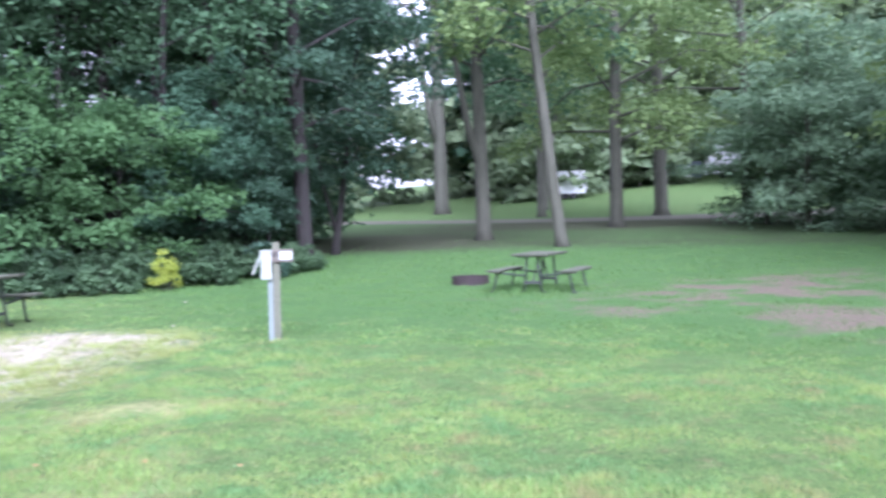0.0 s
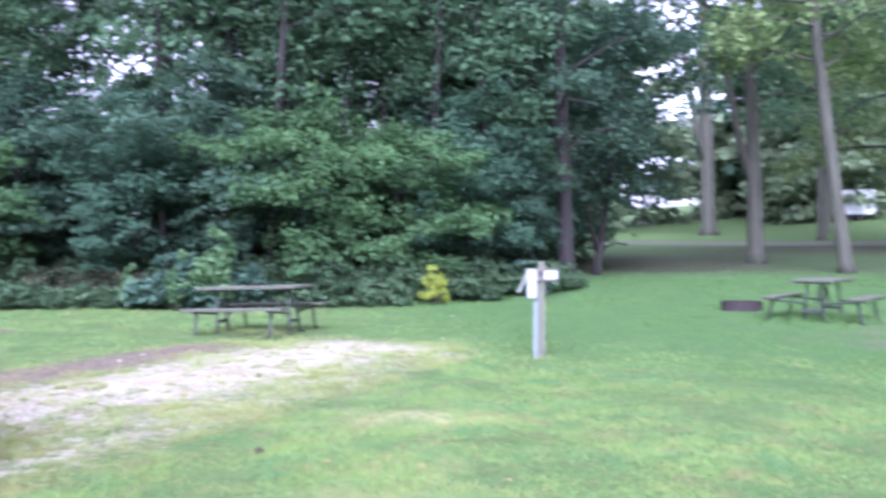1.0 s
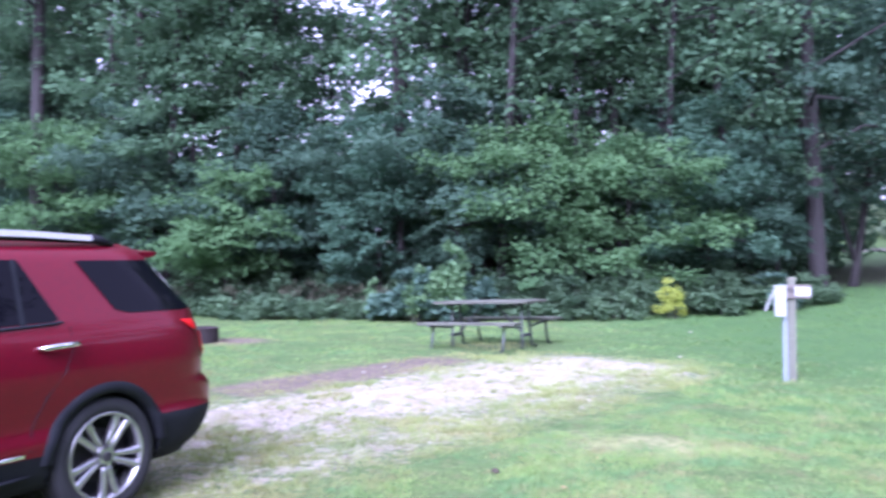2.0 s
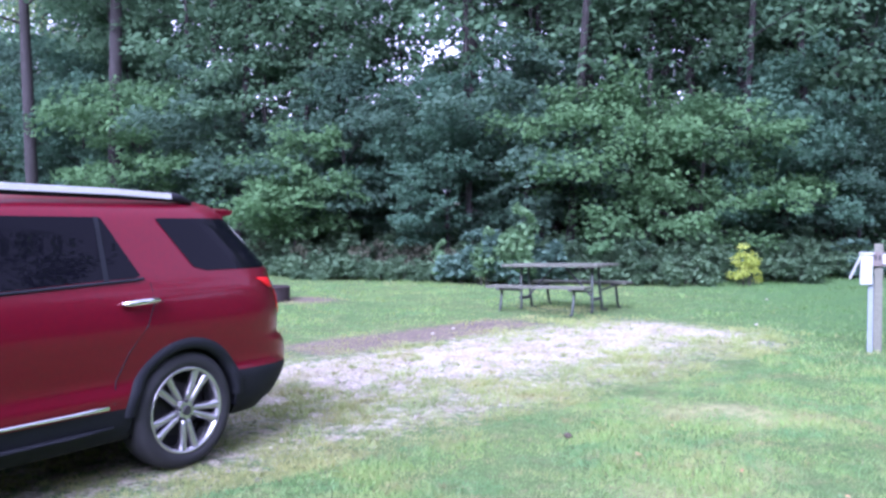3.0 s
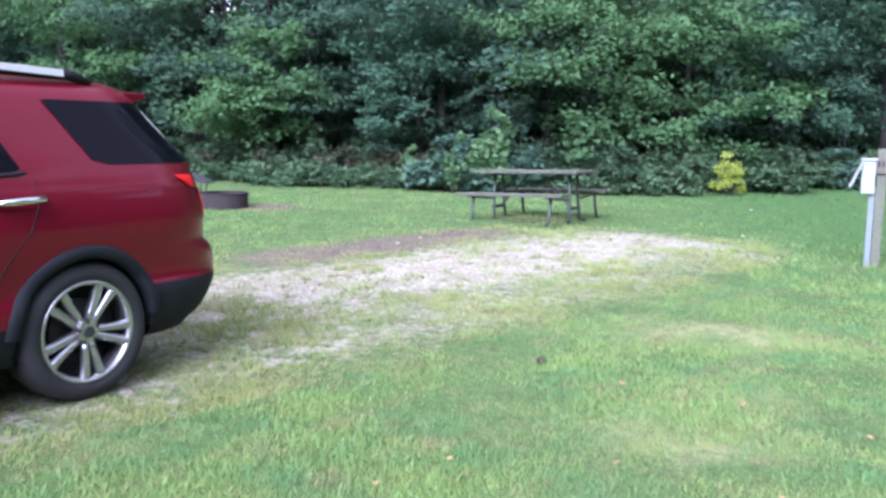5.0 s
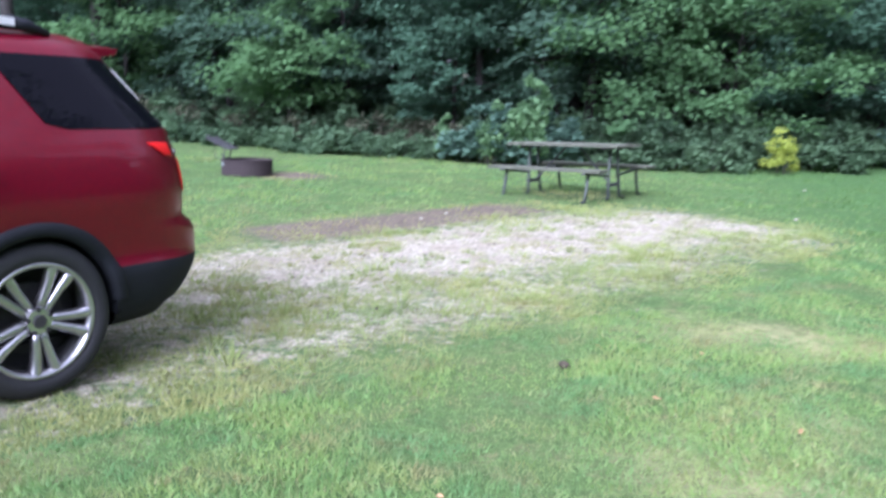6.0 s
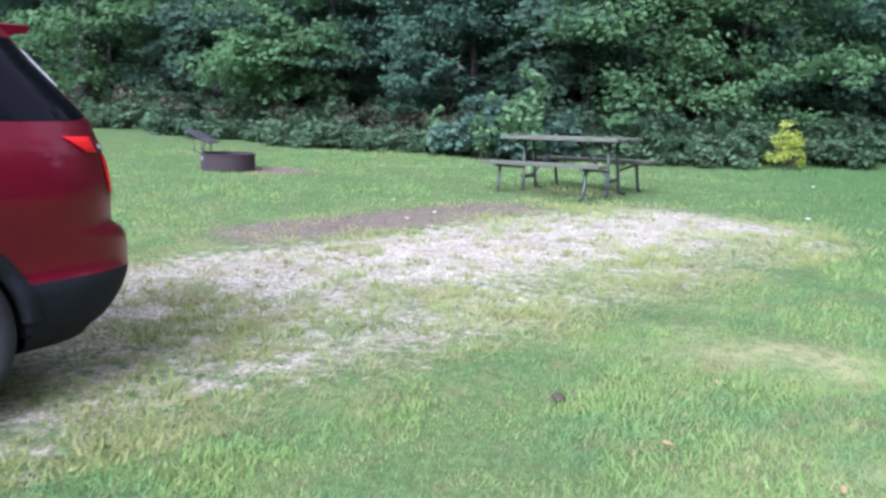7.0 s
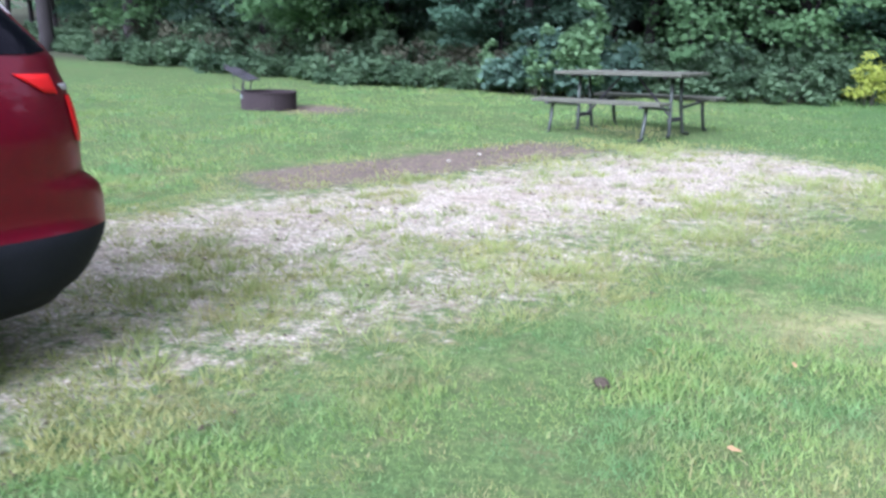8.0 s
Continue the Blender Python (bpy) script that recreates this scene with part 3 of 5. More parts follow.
places = [(-6.6, 0.9, 2, 0.85), (-5.2, 1.9, 1, 1.0), (-2.7, 1.9, 3, 0.9), (-0.9, 2.0, 1, 1.05), (1.2, 1.6, 0, 1.0), (3.4, 1.5, 0, 0.92), (5.6, 1.4, 3, 0.95), (6.9, 2.1, 1, 0.8), (8.3, 4.6, 1, 0.95),
          (-9.8, 1.8, 1, 1.0), (-12.2, 1.5, 0, 1.1), (-14.8, 1.8, 3, 1.15), (-17.6, 1.4, 1, 1.3), (-20.5, 1.6, 0, 1.4), (-24, 1.4, 1, 1.6), (-28, 1.2, 3, 1.6),
          (-6.6, 4.0, 4, 0.9), (-4.1, 4.6, 4, 0.86), (-1.9, 4.4, 4, 0.95), (0.5, 4.2, 4, 0.85), (2.6, 4.4, 4, 0.95), (4.6, 3.9, 4, 0.8), (6.9, 3.8, 4, 1.0), (-9.2, 4.4, 4, 1.05), (-11.8, 4.4, 4, 0.75), (-15, 4.6, 4, 1.1), (-19, 4.6, 4, 1.2), (9.0, 5.4, 4, 0.9), (-13.3, 3.2, 4, 0.8), (-8.1, 2.9, 4, 0.9)]
used = set()
for n, (x, back, k, s) in enumerate(places):
    y = edge_y(x) + back
    if k in used:
        again(kinds[k], x, y, 1.1 * n + 0.4, s, UNDER[k])
    else:
        used.add(k)
        planted(kinds[k], x, y, UNDER[k], 0.6 * n, s, group=WOOD_EDGE)

# tall woodland trees behind, trunks bare below and crowns high
tall = [make_tree("woodland_tree", 21, 0.22, 6.5, 3.6, 5600, 0.16, BARK_DARK, LEAF_MID, lean=(0.6, 0.2), limbs=30, spray_r=(0.6, 1.2), top_taper=0.4),
        make_tree("woodland_tree", 18, 0.16, 5.5, 3.0, 5200, 0.15, BARK_DARK, LEAF_MID, lean=(-0.5, 0.3), limbs=28, spray_r=(0.6, 1.1), top_taper=0.4, fork=(4.0, (1.2, 0.3, 0), 10.0)),
        make_tree("woodland_tree", 23, 0.25, 7.5, 4.2, 5400, 0.16, BARK_DARK, LEAF_HIGH, lean=(0.3, -0.4), limbs=34, spray_r=(0.6, 1.3), top_taper=0.4)]
TALL = ["tall woodland tree with dark trunk and deep green crown", "slender forked woodland tree with mid-green crown", "thick woodland tree with high green crown"]
spots = [(-8.4, 6.5, 0, 1.0), (-6.9, 6.2, 1, 1.0), (-1.2, 7.6, 2, 0.9), (0.2, 6.6, 0, 0.9), (3.2, 6.2, 1, 0.95), (5.6, 7.4, 2, 0.85), (8.0, 6.8, 0, 1.0),
         (-11.2, 7.2, 2, 1.0), (-14, 6.4, 0, 1.0), (-17, 7, 1, 1.1), (-20.5, 7, 2, 1.0), (-25, 7, 0, 1.1), (-30, 6, 2, 1.1)]
for n, (x, back, k, s) in enumerate(spots):
    y = edge_y(x) + back
    if n in (0, 1, 2):
        planted(tall[k], x, y, TALL[k], 1.0 * n, s, group="tall woodland trees")
    else:
        again(tall[k], x, y, 2.1 * n, s, TALL[k])

# slim poles standing among the boughs
pole = make_tree("pole_tree", 15, 0.085, 5.0, 2.2, 3600, 0.12, BARK_DARK, LEAF_MID, lean=(1.1, 0.3), limbs=18, spray_r=(0.5, 0.9), top_taper=0.3)
pole_spots = [(-7.0, 2.2), (-2.1, 2.0), (-0.3, 3.3), (0.3, 1.9), (2.3, 2.3), (3.9, 3.1), (4.5, 2.0), (5.0, 3.8), (6.6, 1.9), (7.3, 2.6), (8.4, 3.0), (-10.7, 2.4), (-13.5, 2.6), (-8.9, 2.1), (2.2, 5.2), (-5.9, 2.8)]
for n, (x, back) in enumerate(pole_spots):
    if n == 0:
        planted(pole, x, edge_y(x) + back, "slim pale trunk with a thin high crown", 0, 1.0, group="slim poles in the wood")
    else:
        again(pole, x, edge_y(x) + back, 1.9 * n, 0.6 + 0.17 * (n * 3 % 5))

# straight dark trunks, bare to above the young trees
straight = make_tree("straight_tree", 18, 0.17, 6.2, 2.8, 3800, 0.12, BARK_DARK, LEAF_MID, lean=(0.5, 0.1), limbs=22, spray_r=(0.5, 1.0), top_taper=0.3)
for n, (x, y, s) in enumerate(((-2.4, 21.8, 1.0), (-13.0, 23.0, 1.25), (-9.5, 22.8, 0.95), (-7.4, 22.9, 0.8), (-6.1, 22.6, 0.8), (0.05, 22.7, 0.85), (1.6, 22.5, 1.0), (2.7, 22.6, 0.95), (4.7, 22.2, 1.05), (3.6, 22.1, 0.85), (0.9, 22.0, 0.9), (-0.7, 22.1, 0.8), (6.1, 23.2, 0.9), (-15.5, 22.9, 1.1))):
    if n == 0:
        planted(straight, x, y, "straight dark trunk with a high thin crown", 0.0, s, group="straight trunks in the wood")
    else:
        again(straight, x, y, 1.7 * n, s)

# thick undergrowth that closes the wood farther in
thicket = make_tree("thicket_tree", 3.4, 0.08, 0.3, 2.8, 2800, 0.21, BARK, LEAF_MID, limbs=36, spray_r=(0.6, 1.2), top_taper=0.35)
for n, x in enumerate(np.arange(-34, 13, 3.1)):
    y = edge_y(x) + (9 if n % 2 else 10.5)
    if n == 0:
        planted(thicket, x, y, "dark green thicket inside the wood", 0, 1.0, group="thicket in the wood")
    else:
        again(thicket, x, y, 1.3 * n, 1.0 + 0.15 * (n % 3))

# the end of the wood: an ivy-clad trunk with leaning stems
big_b = make_tree("forked_tree", 19, 0.24, 4.2, 3.4, 8000, 0.13, BARK_DARK, LEAF_DEEP, lean=(-0.5, 0.0), limbs=34, spray_r=(0.5, 1.0), top_taper=0.3, fork=(4.5, (-2.0, 0.3, 0), 10.0))
planted(big_b, 9.3, 23.7, "forked tree with grey-brown trunk and dark leaves", 0.0, 1.0, group="trees round the lawn")
stems = make_tree("leaning_tree", 9.0, 0.13, 2.8, 2.7, 9000, 0.12, BARK_DARK, LEAF_DEEP, lean=(1.4, 0.2), limbs=34, spray_r=(0.5, 0.9), top_taper=0.5, fork=(0.8, (-1.0, 0.2, 0), 6.0))
planted(stems, 11.4, 26.6, "leaning many-stemmed tree with dark green leaves", 0.0, 1.0, group="trees round the lawn")
again(stems, 12.0, 33.0, 0.5, 1.05, "leaning many-stemmed tree with dark green leaves")

# the open grove across the lawn
grove = [make_tree("grove_tree", 23, 0.31, 6.5, 5.5, 8200, 0.18, BARK_PALE, LEAF_MID, lean=(-0.6, 0), limbs=34, spray_r=(0.6, 1.3), top_taper=0.3, fork=(3.0, (-1.4, 0.3, 0), 9.6)),
         make_tree("grove_tree", 20, 0.22, 6.5, 4.5, 7800, 0.175, BARK_PALE, LEAF_HIGH, lean=(-2.6, 0.6), limbs=32, spray_r=(0.6, 1.2), top_taper=0.3),
         make_tree("grove_tree", 24, 0.34, 4.6, 7.2, 9600, 0.20, BARK, LEAF_HIGH, lean=(0.2, 0.2), limbs=36, spray_r=(0.7, 1.4), top_taper=0.3)]
GROVE = ["tall grey-barked tree forking above the lawn", "slim grey tree leaning over the picnic table", "tall dark-barked tree with drooping yellow-green boughs"]
for ob, (x, y), label in zip(grove, ((19.5, 29.7), (19.2, 23.9), (29.8, 33.1)), GROVE):
    planted(ob, x, y, label, 0.0, 1.0, group="trees of the open grove")
for x, y, k, s, turn in ((40.8, 41.2, 2, 1.3, 2.0), (36.5, 48.8, 0, 1.0, 4.0), (36.5, 63.4, 0, 1.9, 0.3), (35.5, 29.5, 2, 0.9, 1.1), (45, 60, 0, 1.1, 2.2)):
    again(grove[k], x, y, turn, s, GROVE[k])

# the leafy bank at the lawn's far side
bank = make_tree("bank_tree", 11, 0.14, 0.5, 4.2, 9000, 0.17, BARK, LEAF_BANK, limbs=44, spray_r=(0.6, 1.1), top_taper=0.45)
planted(bank, 31.6, 23.0, "broad low-branched tree with blue-green leaves", 0.0, 0.8, group="leafy bank")
for n, (x, y, s, tall_by) in enumerate(((34.5, 27.5, 0.75, 0.7), (32.5, 19.5, 0.85, 0.65), (32, 15.5, 0.9, 0.65), (36, 21, 1.1, 0.7), (37, 16, 1.1, 0.7), (33, 11, 1.0, 0.7), (38, 26, 1.0, 0.75), (35, 6, 1.2, 0.7), (40, 11, 1.2, 0.8))):
    again(bank, x, y, 1.7 * n + 0.6, s, "", tall_by)
# unseen grove trees added beyond the right edge to shade the lawn
for n, (x, y, s) in enumerate(((25.0, 8.5, 0.85), (19.0, 1.0, 0.8), (27.5, 1.5, 0.9))):
    again(grove[2], x, y, 2.2 * n, s, GROVE[2])

far = make_tree("distant_tree", 12, 0.2, 0.8, 4.4, 2000, 0.50, BARK, LEAF_BLUE, limbs=40, spray_r=(0.7, 1.3), top_taper=0.4)
planted(far, 66.0, 101.0, "distant tree beyond the open lawn", 0.0, 2.2, group="distant trees")
# distant trees with the haze put into their leaf colour
pale = make_tree("distant_tree", 12, 0.2, 0.4, 4.4, 2200, 0.47, BARK, LEAF_FAR_HAZE, limbs=40, spray_r=(0.7, 1.3), top_taper=0.4)
planted(pale, 60.5, 84.0, "distant tree beyond the open lawn, leaves paled for haze", 0.0, 1.3, group="distant trees")
# far trees beyond the open lawn
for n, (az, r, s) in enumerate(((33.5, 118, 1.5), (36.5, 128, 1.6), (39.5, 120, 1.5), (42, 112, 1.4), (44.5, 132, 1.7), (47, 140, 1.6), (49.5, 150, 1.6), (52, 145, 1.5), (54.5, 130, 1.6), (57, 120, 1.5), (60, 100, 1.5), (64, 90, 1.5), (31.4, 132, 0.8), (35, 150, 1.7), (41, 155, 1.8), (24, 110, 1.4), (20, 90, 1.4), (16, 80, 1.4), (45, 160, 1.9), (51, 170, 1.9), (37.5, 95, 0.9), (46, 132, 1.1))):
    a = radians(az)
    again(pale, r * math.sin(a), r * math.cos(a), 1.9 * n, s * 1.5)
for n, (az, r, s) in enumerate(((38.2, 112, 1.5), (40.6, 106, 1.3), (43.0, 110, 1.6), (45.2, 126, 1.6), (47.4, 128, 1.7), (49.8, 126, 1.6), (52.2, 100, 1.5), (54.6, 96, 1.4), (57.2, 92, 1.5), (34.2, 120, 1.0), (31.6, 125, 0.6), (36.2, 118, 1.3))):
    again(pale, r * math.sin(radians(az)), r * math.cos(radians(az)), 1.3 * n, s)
# unseen trees added round the site to shape the light and the car's reflections
for n, (az, r) in enumerate(((75, 34), (86, 29), (97, 26), (108, 25), (119, 24), (130, 25), (142, 25), (155, 27), (168, 29), (182, 30), (198, 30), (214, 31), (230, 31), (246, 31), (262, 30), (278, 29))):
    a = radians(az)
    again(far, r * math.sin(a), r * math.cos(a), 2.3 * n, 1.15, "unseen leafy tree added round the site for reflections")


# ---- low growth along the edge ----
def make_shrub(name, width, depth, height, leaves, size, mat, flat=0.6, lowest=0.45, under=0.55):
    """A mound of leaves on thin stalks, each a part where they are few."""
    root = new(name)
    bm = bmesh.new()
    heads = []
    count = max(6, int(leaves / 130))
    for k in range(count):
        a, r = rng.uniform(0, 2 * np.pi), np.sqrt(rng.uniform(0, 1))
        x, y = r * width / 2 * math.cos(a), r * depth / 2 * math.sin(a)
        z = height * (1 - 0.55 * r * r) * rng.uniform(lowest, 1.0)
        tube(bm, [(x * 0.5, y * 0.5, -0.05), (x * 0.8, y * 0.8, z * 0.6), (x, y, z)], [0.012, 0.009, 0.004], 4, False)
        if count < 16 or k == count - 1:
            part("stalk", bm, BARK, root)
            bm = bmesh.new()
        heads += [np.array((x, y, z)), np.array((x * 0.9, y * 0.9, z * under))]
    per = max(5, leaves // len(heads))
    pts = np.concatenate([spray(h, rng.uniform(0.16, 0.34), 0.07, per) for h in heads])
    tones = np.repeat(np.clip(rng.normal(0.5, 0.28, len(heads)), 0, 1), per)
    bm.free()
    pts[:, 2] = np.maximum(pts[:, 2], 0.02)
    crown = new("foliage", raw_mesh("foliage", leaf_quads(pts, size, flat), 4, mat, tones))
    crown.parent = root
    return root


ivy = make_shrub("ivy_bed", 2.4, 1.5, 1.0, 4300, 0.08, LEAF_IVY)
planted(ivy, 0.9, 18.7, "low bed of green ivy at the wood's edge", 0, 1.0, "shrub", "undergrowth at the edge")
for n, (x, dy, s) in enumerate(((2.4, -0.1, 1.0), (3.7, 0.6, 1.1), (5.2, 0.2, 1.0), (6.6, 0.4, 0.95), (7.8, 0.2, 0.85), (1.6, 1.2, 1.25), (3.2, 1.4, 1.3), (4.9, 1.5, 1.3), (6.2, 1.4, 1.2), (8.6, 0.4, 0.7), (-0.4, 0.9, 1.1))):
    again(ivy, x, edge_y(x) + dy, 0.9 * n, s)
teal = make_shrub("blue_green_shrub", 1.9, 1.3, 1.3, 3200, 0.10, LEAF_TEAL)
planted(teal, -1.5, 18.2, "blue-green broad-leaved shrub beside the picnic table", 0, 1.0, "shrub", "undergrowth at the edge")
again(teal, -0.35, 18.3, 1.0, 0.9)
again(teal, 6.9, edge_y(6.9) - 0.1, 2.0, 0.75)
low = make_shrub("low_weeds", 1.9, 0.9, 0.55, 1700, 0.07, LEAF_IVY)
planted(low, -2.6, 18.9, "low green weeds along the lawn's edge", 0, 1.0, "shrub", "undergrowth at the edge")
for n, x in enumerate((-3.8, -5.0, -6.3, -7.7, -9.2, -10.8, -12.5, -14.4, -16.5, -19)):
    again(low, x, edge_y(x) + 0.1, 1.3 * n, 1.0 + 0.1 * (n % 3))
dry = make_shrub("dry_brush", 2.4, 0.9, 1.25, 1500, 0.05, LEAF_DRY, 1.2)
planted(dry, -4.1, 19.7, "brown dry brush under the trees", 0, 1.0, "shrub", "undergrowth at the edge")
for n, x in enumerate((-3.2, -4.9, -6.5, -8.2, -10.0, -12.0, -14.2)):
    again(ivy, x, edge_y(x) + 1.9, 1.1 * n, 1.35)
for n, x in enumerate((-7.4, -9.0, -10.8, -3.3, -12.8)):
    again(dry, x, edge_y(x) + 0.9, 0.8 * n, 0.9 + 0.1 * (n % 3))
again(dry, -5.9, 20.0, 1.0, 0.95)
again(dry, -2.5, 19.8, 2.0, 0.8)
yellow = make_shrub("yellow_plant", 0.85, 0.6, 1.65, 1900, 0.058, LEAF_YELLOW, 0.7, 0.35, 0.8)
planted(yellow, 4.1, 18.4, "bright yellow-leaved plant in the ivy", 0, 0.64, "plant")
sprout = make_shrub("tall_sprout", 0.75, 0.5, 2.15, 1300, 0.095, LEAF_SPROUT, 0.8, 0.3, 0.7)
planted(sprout, -0.75, 17.75, "tall light green sapling above the shrubs", 0, 1.0, "plant")
again(sprout, -1.5, 17.8, 1.4, 0.72, "light green sapling above the shrubs")
again(sprout, -2.55, 18.4, 2.4, 0.55, "light green sapling above the shrubs")


# ---- the picnic tables ----
def make_table():
    root = new("picnic_table")
    ln = 1.78
    for k in range(5):
        y = -0.30 + 0.15 * k
        part("top_plank", box(bmesh.new(), (0.01 * (k % 2), y, 0.745), (ln, 0.138, 0.04), bevel=0.006), WOOD_GREY, root)
    for side in (-1, 1):
        for k in (0, 1):
            part("seat_plank", box(bmesh.new(), (0.01 * k, side * (0.66 + 0.145 * k), 0.425), (ln, 0.135, 0.04), bevel=0.006), WOOD_GREY, root)
    for end in (-0.655, 0.655):
        for side in (-1, 1):
            bm = tube(bmesh.new(), [(end, side * 0.11, 0.72), (end, side * 0.13, 0.40), (end + 0.02, side * 0.17, 0.03), (end + 0.05, side * 0.26, 0.015)], 0.024, 8)
            part("leg", bm, PIPE, root, smooth=True)
            bm = tube(bmesh.new(), [(end, side * 0.72, 0.395), (end, side * 0.75, 0.22), (end, side * 0.80, 0.02), (end, side * 0.86, 0.012)], 0.024, 8)
            part("seat_leg", bm, PIPE, root, smooth=True)
            part("seat_bracket", box(bmesh.new(), (end, side * 0.725, 0.39), (0.06, 0.28, 0.03), bevel=0.005), STEEL_DARK, root)
            part("seat_arm", tube(bmesh.new(), [(end, side * 0.14, 0.33), (end, side * 0.72, 0.385)], 0.02, 8), PIPE, root)
        part("crossbar", box(bmesh.new(), (end, 0, 0.2), (0.04, 0.34, 0.05), bevel=0.005), STEEL_DARK, root)
        part("top_bracket", box(bmesh.new(), (end, 0, 0.71), (0.05, 0.66, 0.03), bevel=0.005), STEEL_DARK, root)
    for side in (-1, 1):
        part("brace", tube(bmesh.new(), [(side * 0.6, 0, 0.22), (side * 0.12, 0, 0.70)], 0.016, 6), STEEL_DARK, root)
    return root


def set_down(ob, x, y, turn, lift=0.0):
    ob.matrix_basis = Matrix.Translation((x, y, float(land(x, y)) + lift)) @ Matrix.Rotation(radians(turn), 4, "Z")


table = make_table()
set_down(table, 0.15, 13.47, -29)
table.matrix_basis = table.matrix_basis @ Matrix.Rotation(radians(-1.6), 4, "Y")
tagged(table, "weathered grey plank picnic table on pipe legs", "picnic table", "picnic tables")
table_far = copy_thing(table, Matrix.Translation((10.40, 13.2, float(land(10.40, 13.2)))) @ Matrix.Rotation(radians(40), 4, "Z"))
tagged(table_far, "weathered picnic table beside a rusty fire ring")


# ---- fire rings ----
def make_ring(grate_up=True):
    root = new("fire_ring")
    bm = bmesh.new()
    sides = 40
    loops = []
    for r, z in ((0.395, 0.0), (0.415, 0.0), (0.415, 0.24), (0.425, 0.245), (0.425, 0.262), (0.395, 0.262), (0.395, 0.02)):
        loops.append([bm.verts.new((r * math.cos(2 * math.pi * k / sides), r * math.sin(2 * math.pi * k / sides), z)) for k in range(sides)])
    for a, b in zip(loops, loops[1:] + loops[:1]):
        for k in range(sides):
            bm.faces.new((a[k], a[(k + 1) % sides], b[(k + 1) % sides], b[k]))
    part("ring", bm, RUST, root, smooth=False)
    bm = bmesh.new()
    bmesh.ops.create_circle(bm, cap_ends=True, radius=0.394, segments=32, matrix=Matrix.Translation((0, 0, 0.05)))
    part("ash", bm, ASH, root)
    if not grate_up:
        return root
    part("plate", box(bmesh.new(), (-0.30, -0.29, 0.19), (0.07, 0.012, 0.06), Matrix.Rotation(radians(-46), 3, "Z")), BOX_GREY, root, "small pale tag")
    turn = Matrix.Rotation(radians(24), 3, "Y")
    centre = Vector((-0.45, 0.05, 0.50))
    grate = box(bmesh.new(), (0, 0, 0), (0.012, 0.40, 0.02))
    box(grate, (0.21, 0, 0), (0.014, 0.42, 0.02))
    box(grate, (-0.21, 0, 0), (0.014, 0.42, 0.02))
    for k in range(13):
        box(grate, (0, -0.2 + k * 0.4 / 12, 0), (0.42, 0.014, 0.012))
    bmesh.ops.transform(grate, matrix=Matrix.Translation(centre) @ turn.to_4x4(), verts=grate.verts)
    part("grate", grate, STEEL_DARK, root, "tilted sooty cooking grate")
    for y in (-0.13, 0.13):
        part("grate_leg", tube(bmesh.new(), [(-0.38, y, 0.25), (-0.50, y, 0.28), (-0.50, y, 0.50), (-0.33, y, 0.43), (-0.36, y, 0.25)], 0.012, 6), STEEL_DARK, root)
    part("grate_handle", tube(bmesh.new(), [(-0.63, 0.05, 0.585), (-0.74, 0.05, 0.62)], 0.012, 6), STEEL_DARK, root)
    return root


ring = make_ring()
set_down(ring, -5.17, 14.32, 0, -0.005)
tagged(ring, "rusty steel campfire ring with tilted cooking grate", "fire ring", "fire rings")
ring_far = make_ring(False)
set_down(ring_far, 10.08, 15.4, 0, -0.08)
tagged(ring_far, "low rusty fire ring sunk in the lawn", "fire ring", "fire rings")
copy_thing(ring_far, Matrix.Translation((52.0, 77.0, float(land(52.0, 77.0)))) @ Matrix.Rotation(radians(90), 4, "Z"))


# ---- the electric post ----
def make_post():
    root = new("utility_post")
    part("post", box(bmesh.new(), (0.005, 0, 0.63), (0.09, 0.09, 1.33), bevel=0.008), WOOD_POST, root)
    part("conduit", box(bmesh.new(), (-0.072, -0.03, 0.44), (0.058, 0.055, 0.95), bevel=0.01), BOX_GREY, root)
    body = box(bmesh.new(), (-0.12, -0.05, 1.0), (0.13, 0.11, 0.34), bevel=0.012)
    cabinet = part("meter_box", body, BOX_WHITE, root, "pale enamelled socket box")
    part("box_lid", box(bmesh.new(), (-0.12, -0.05, 1.185), (0.15, 0.14, 0.025), bevel=0.008), BOX_WHITE, cabinet)
    part("open_cover", box(bmesh.new(), (-0.232, -0.06, 1.03), (0.02, 0.14, 0.29), Matrix.Rotation(radians(23), 3, "Y"), 0.005), BOX_WHITE, cabinet, "raised white cover flap")
    board = part("sign_board", box(bmesh.new(), (0.075, -0.065, 1.125), (0.28, 0.025, 0.16), bevel=0.004), SIGN_WOOD, root, "brown site sign board")
    part("sign_plate", box(bmesh.new(), (0.125, -0.080, 1.125), (0.165, 0.006, 0.105), bevel=0.002), SIGN_WHITE, board, "white number plate")
    for k, x in enumerate((-0.028, 0.012)):
        part("sign_bar", box(bmesh.new(), (x, -0.080, 1.14), (0.022, 0.005, 0.055)), BLACK_MARK, board)
    for z in (1.09, 1.16):
        bm = bmesh.new()
        bmesh.ops.create_cone(bm, cap_ends=True, segments=8, radius1=0.007, radius2=0.005, depth=0.008, matrix=Matrix.Translation((0.19, -0.085, z)) @ Matrix.Rotation(radians(90), 4, "X"))
        part("screw", bm, STEEL_DARK, board)
    return root


post = make_post()
set_down(post, 3.715, 9.64, -16, -0.06)
tagged(post, "grey timber campsite post with white electric box", "utility post")


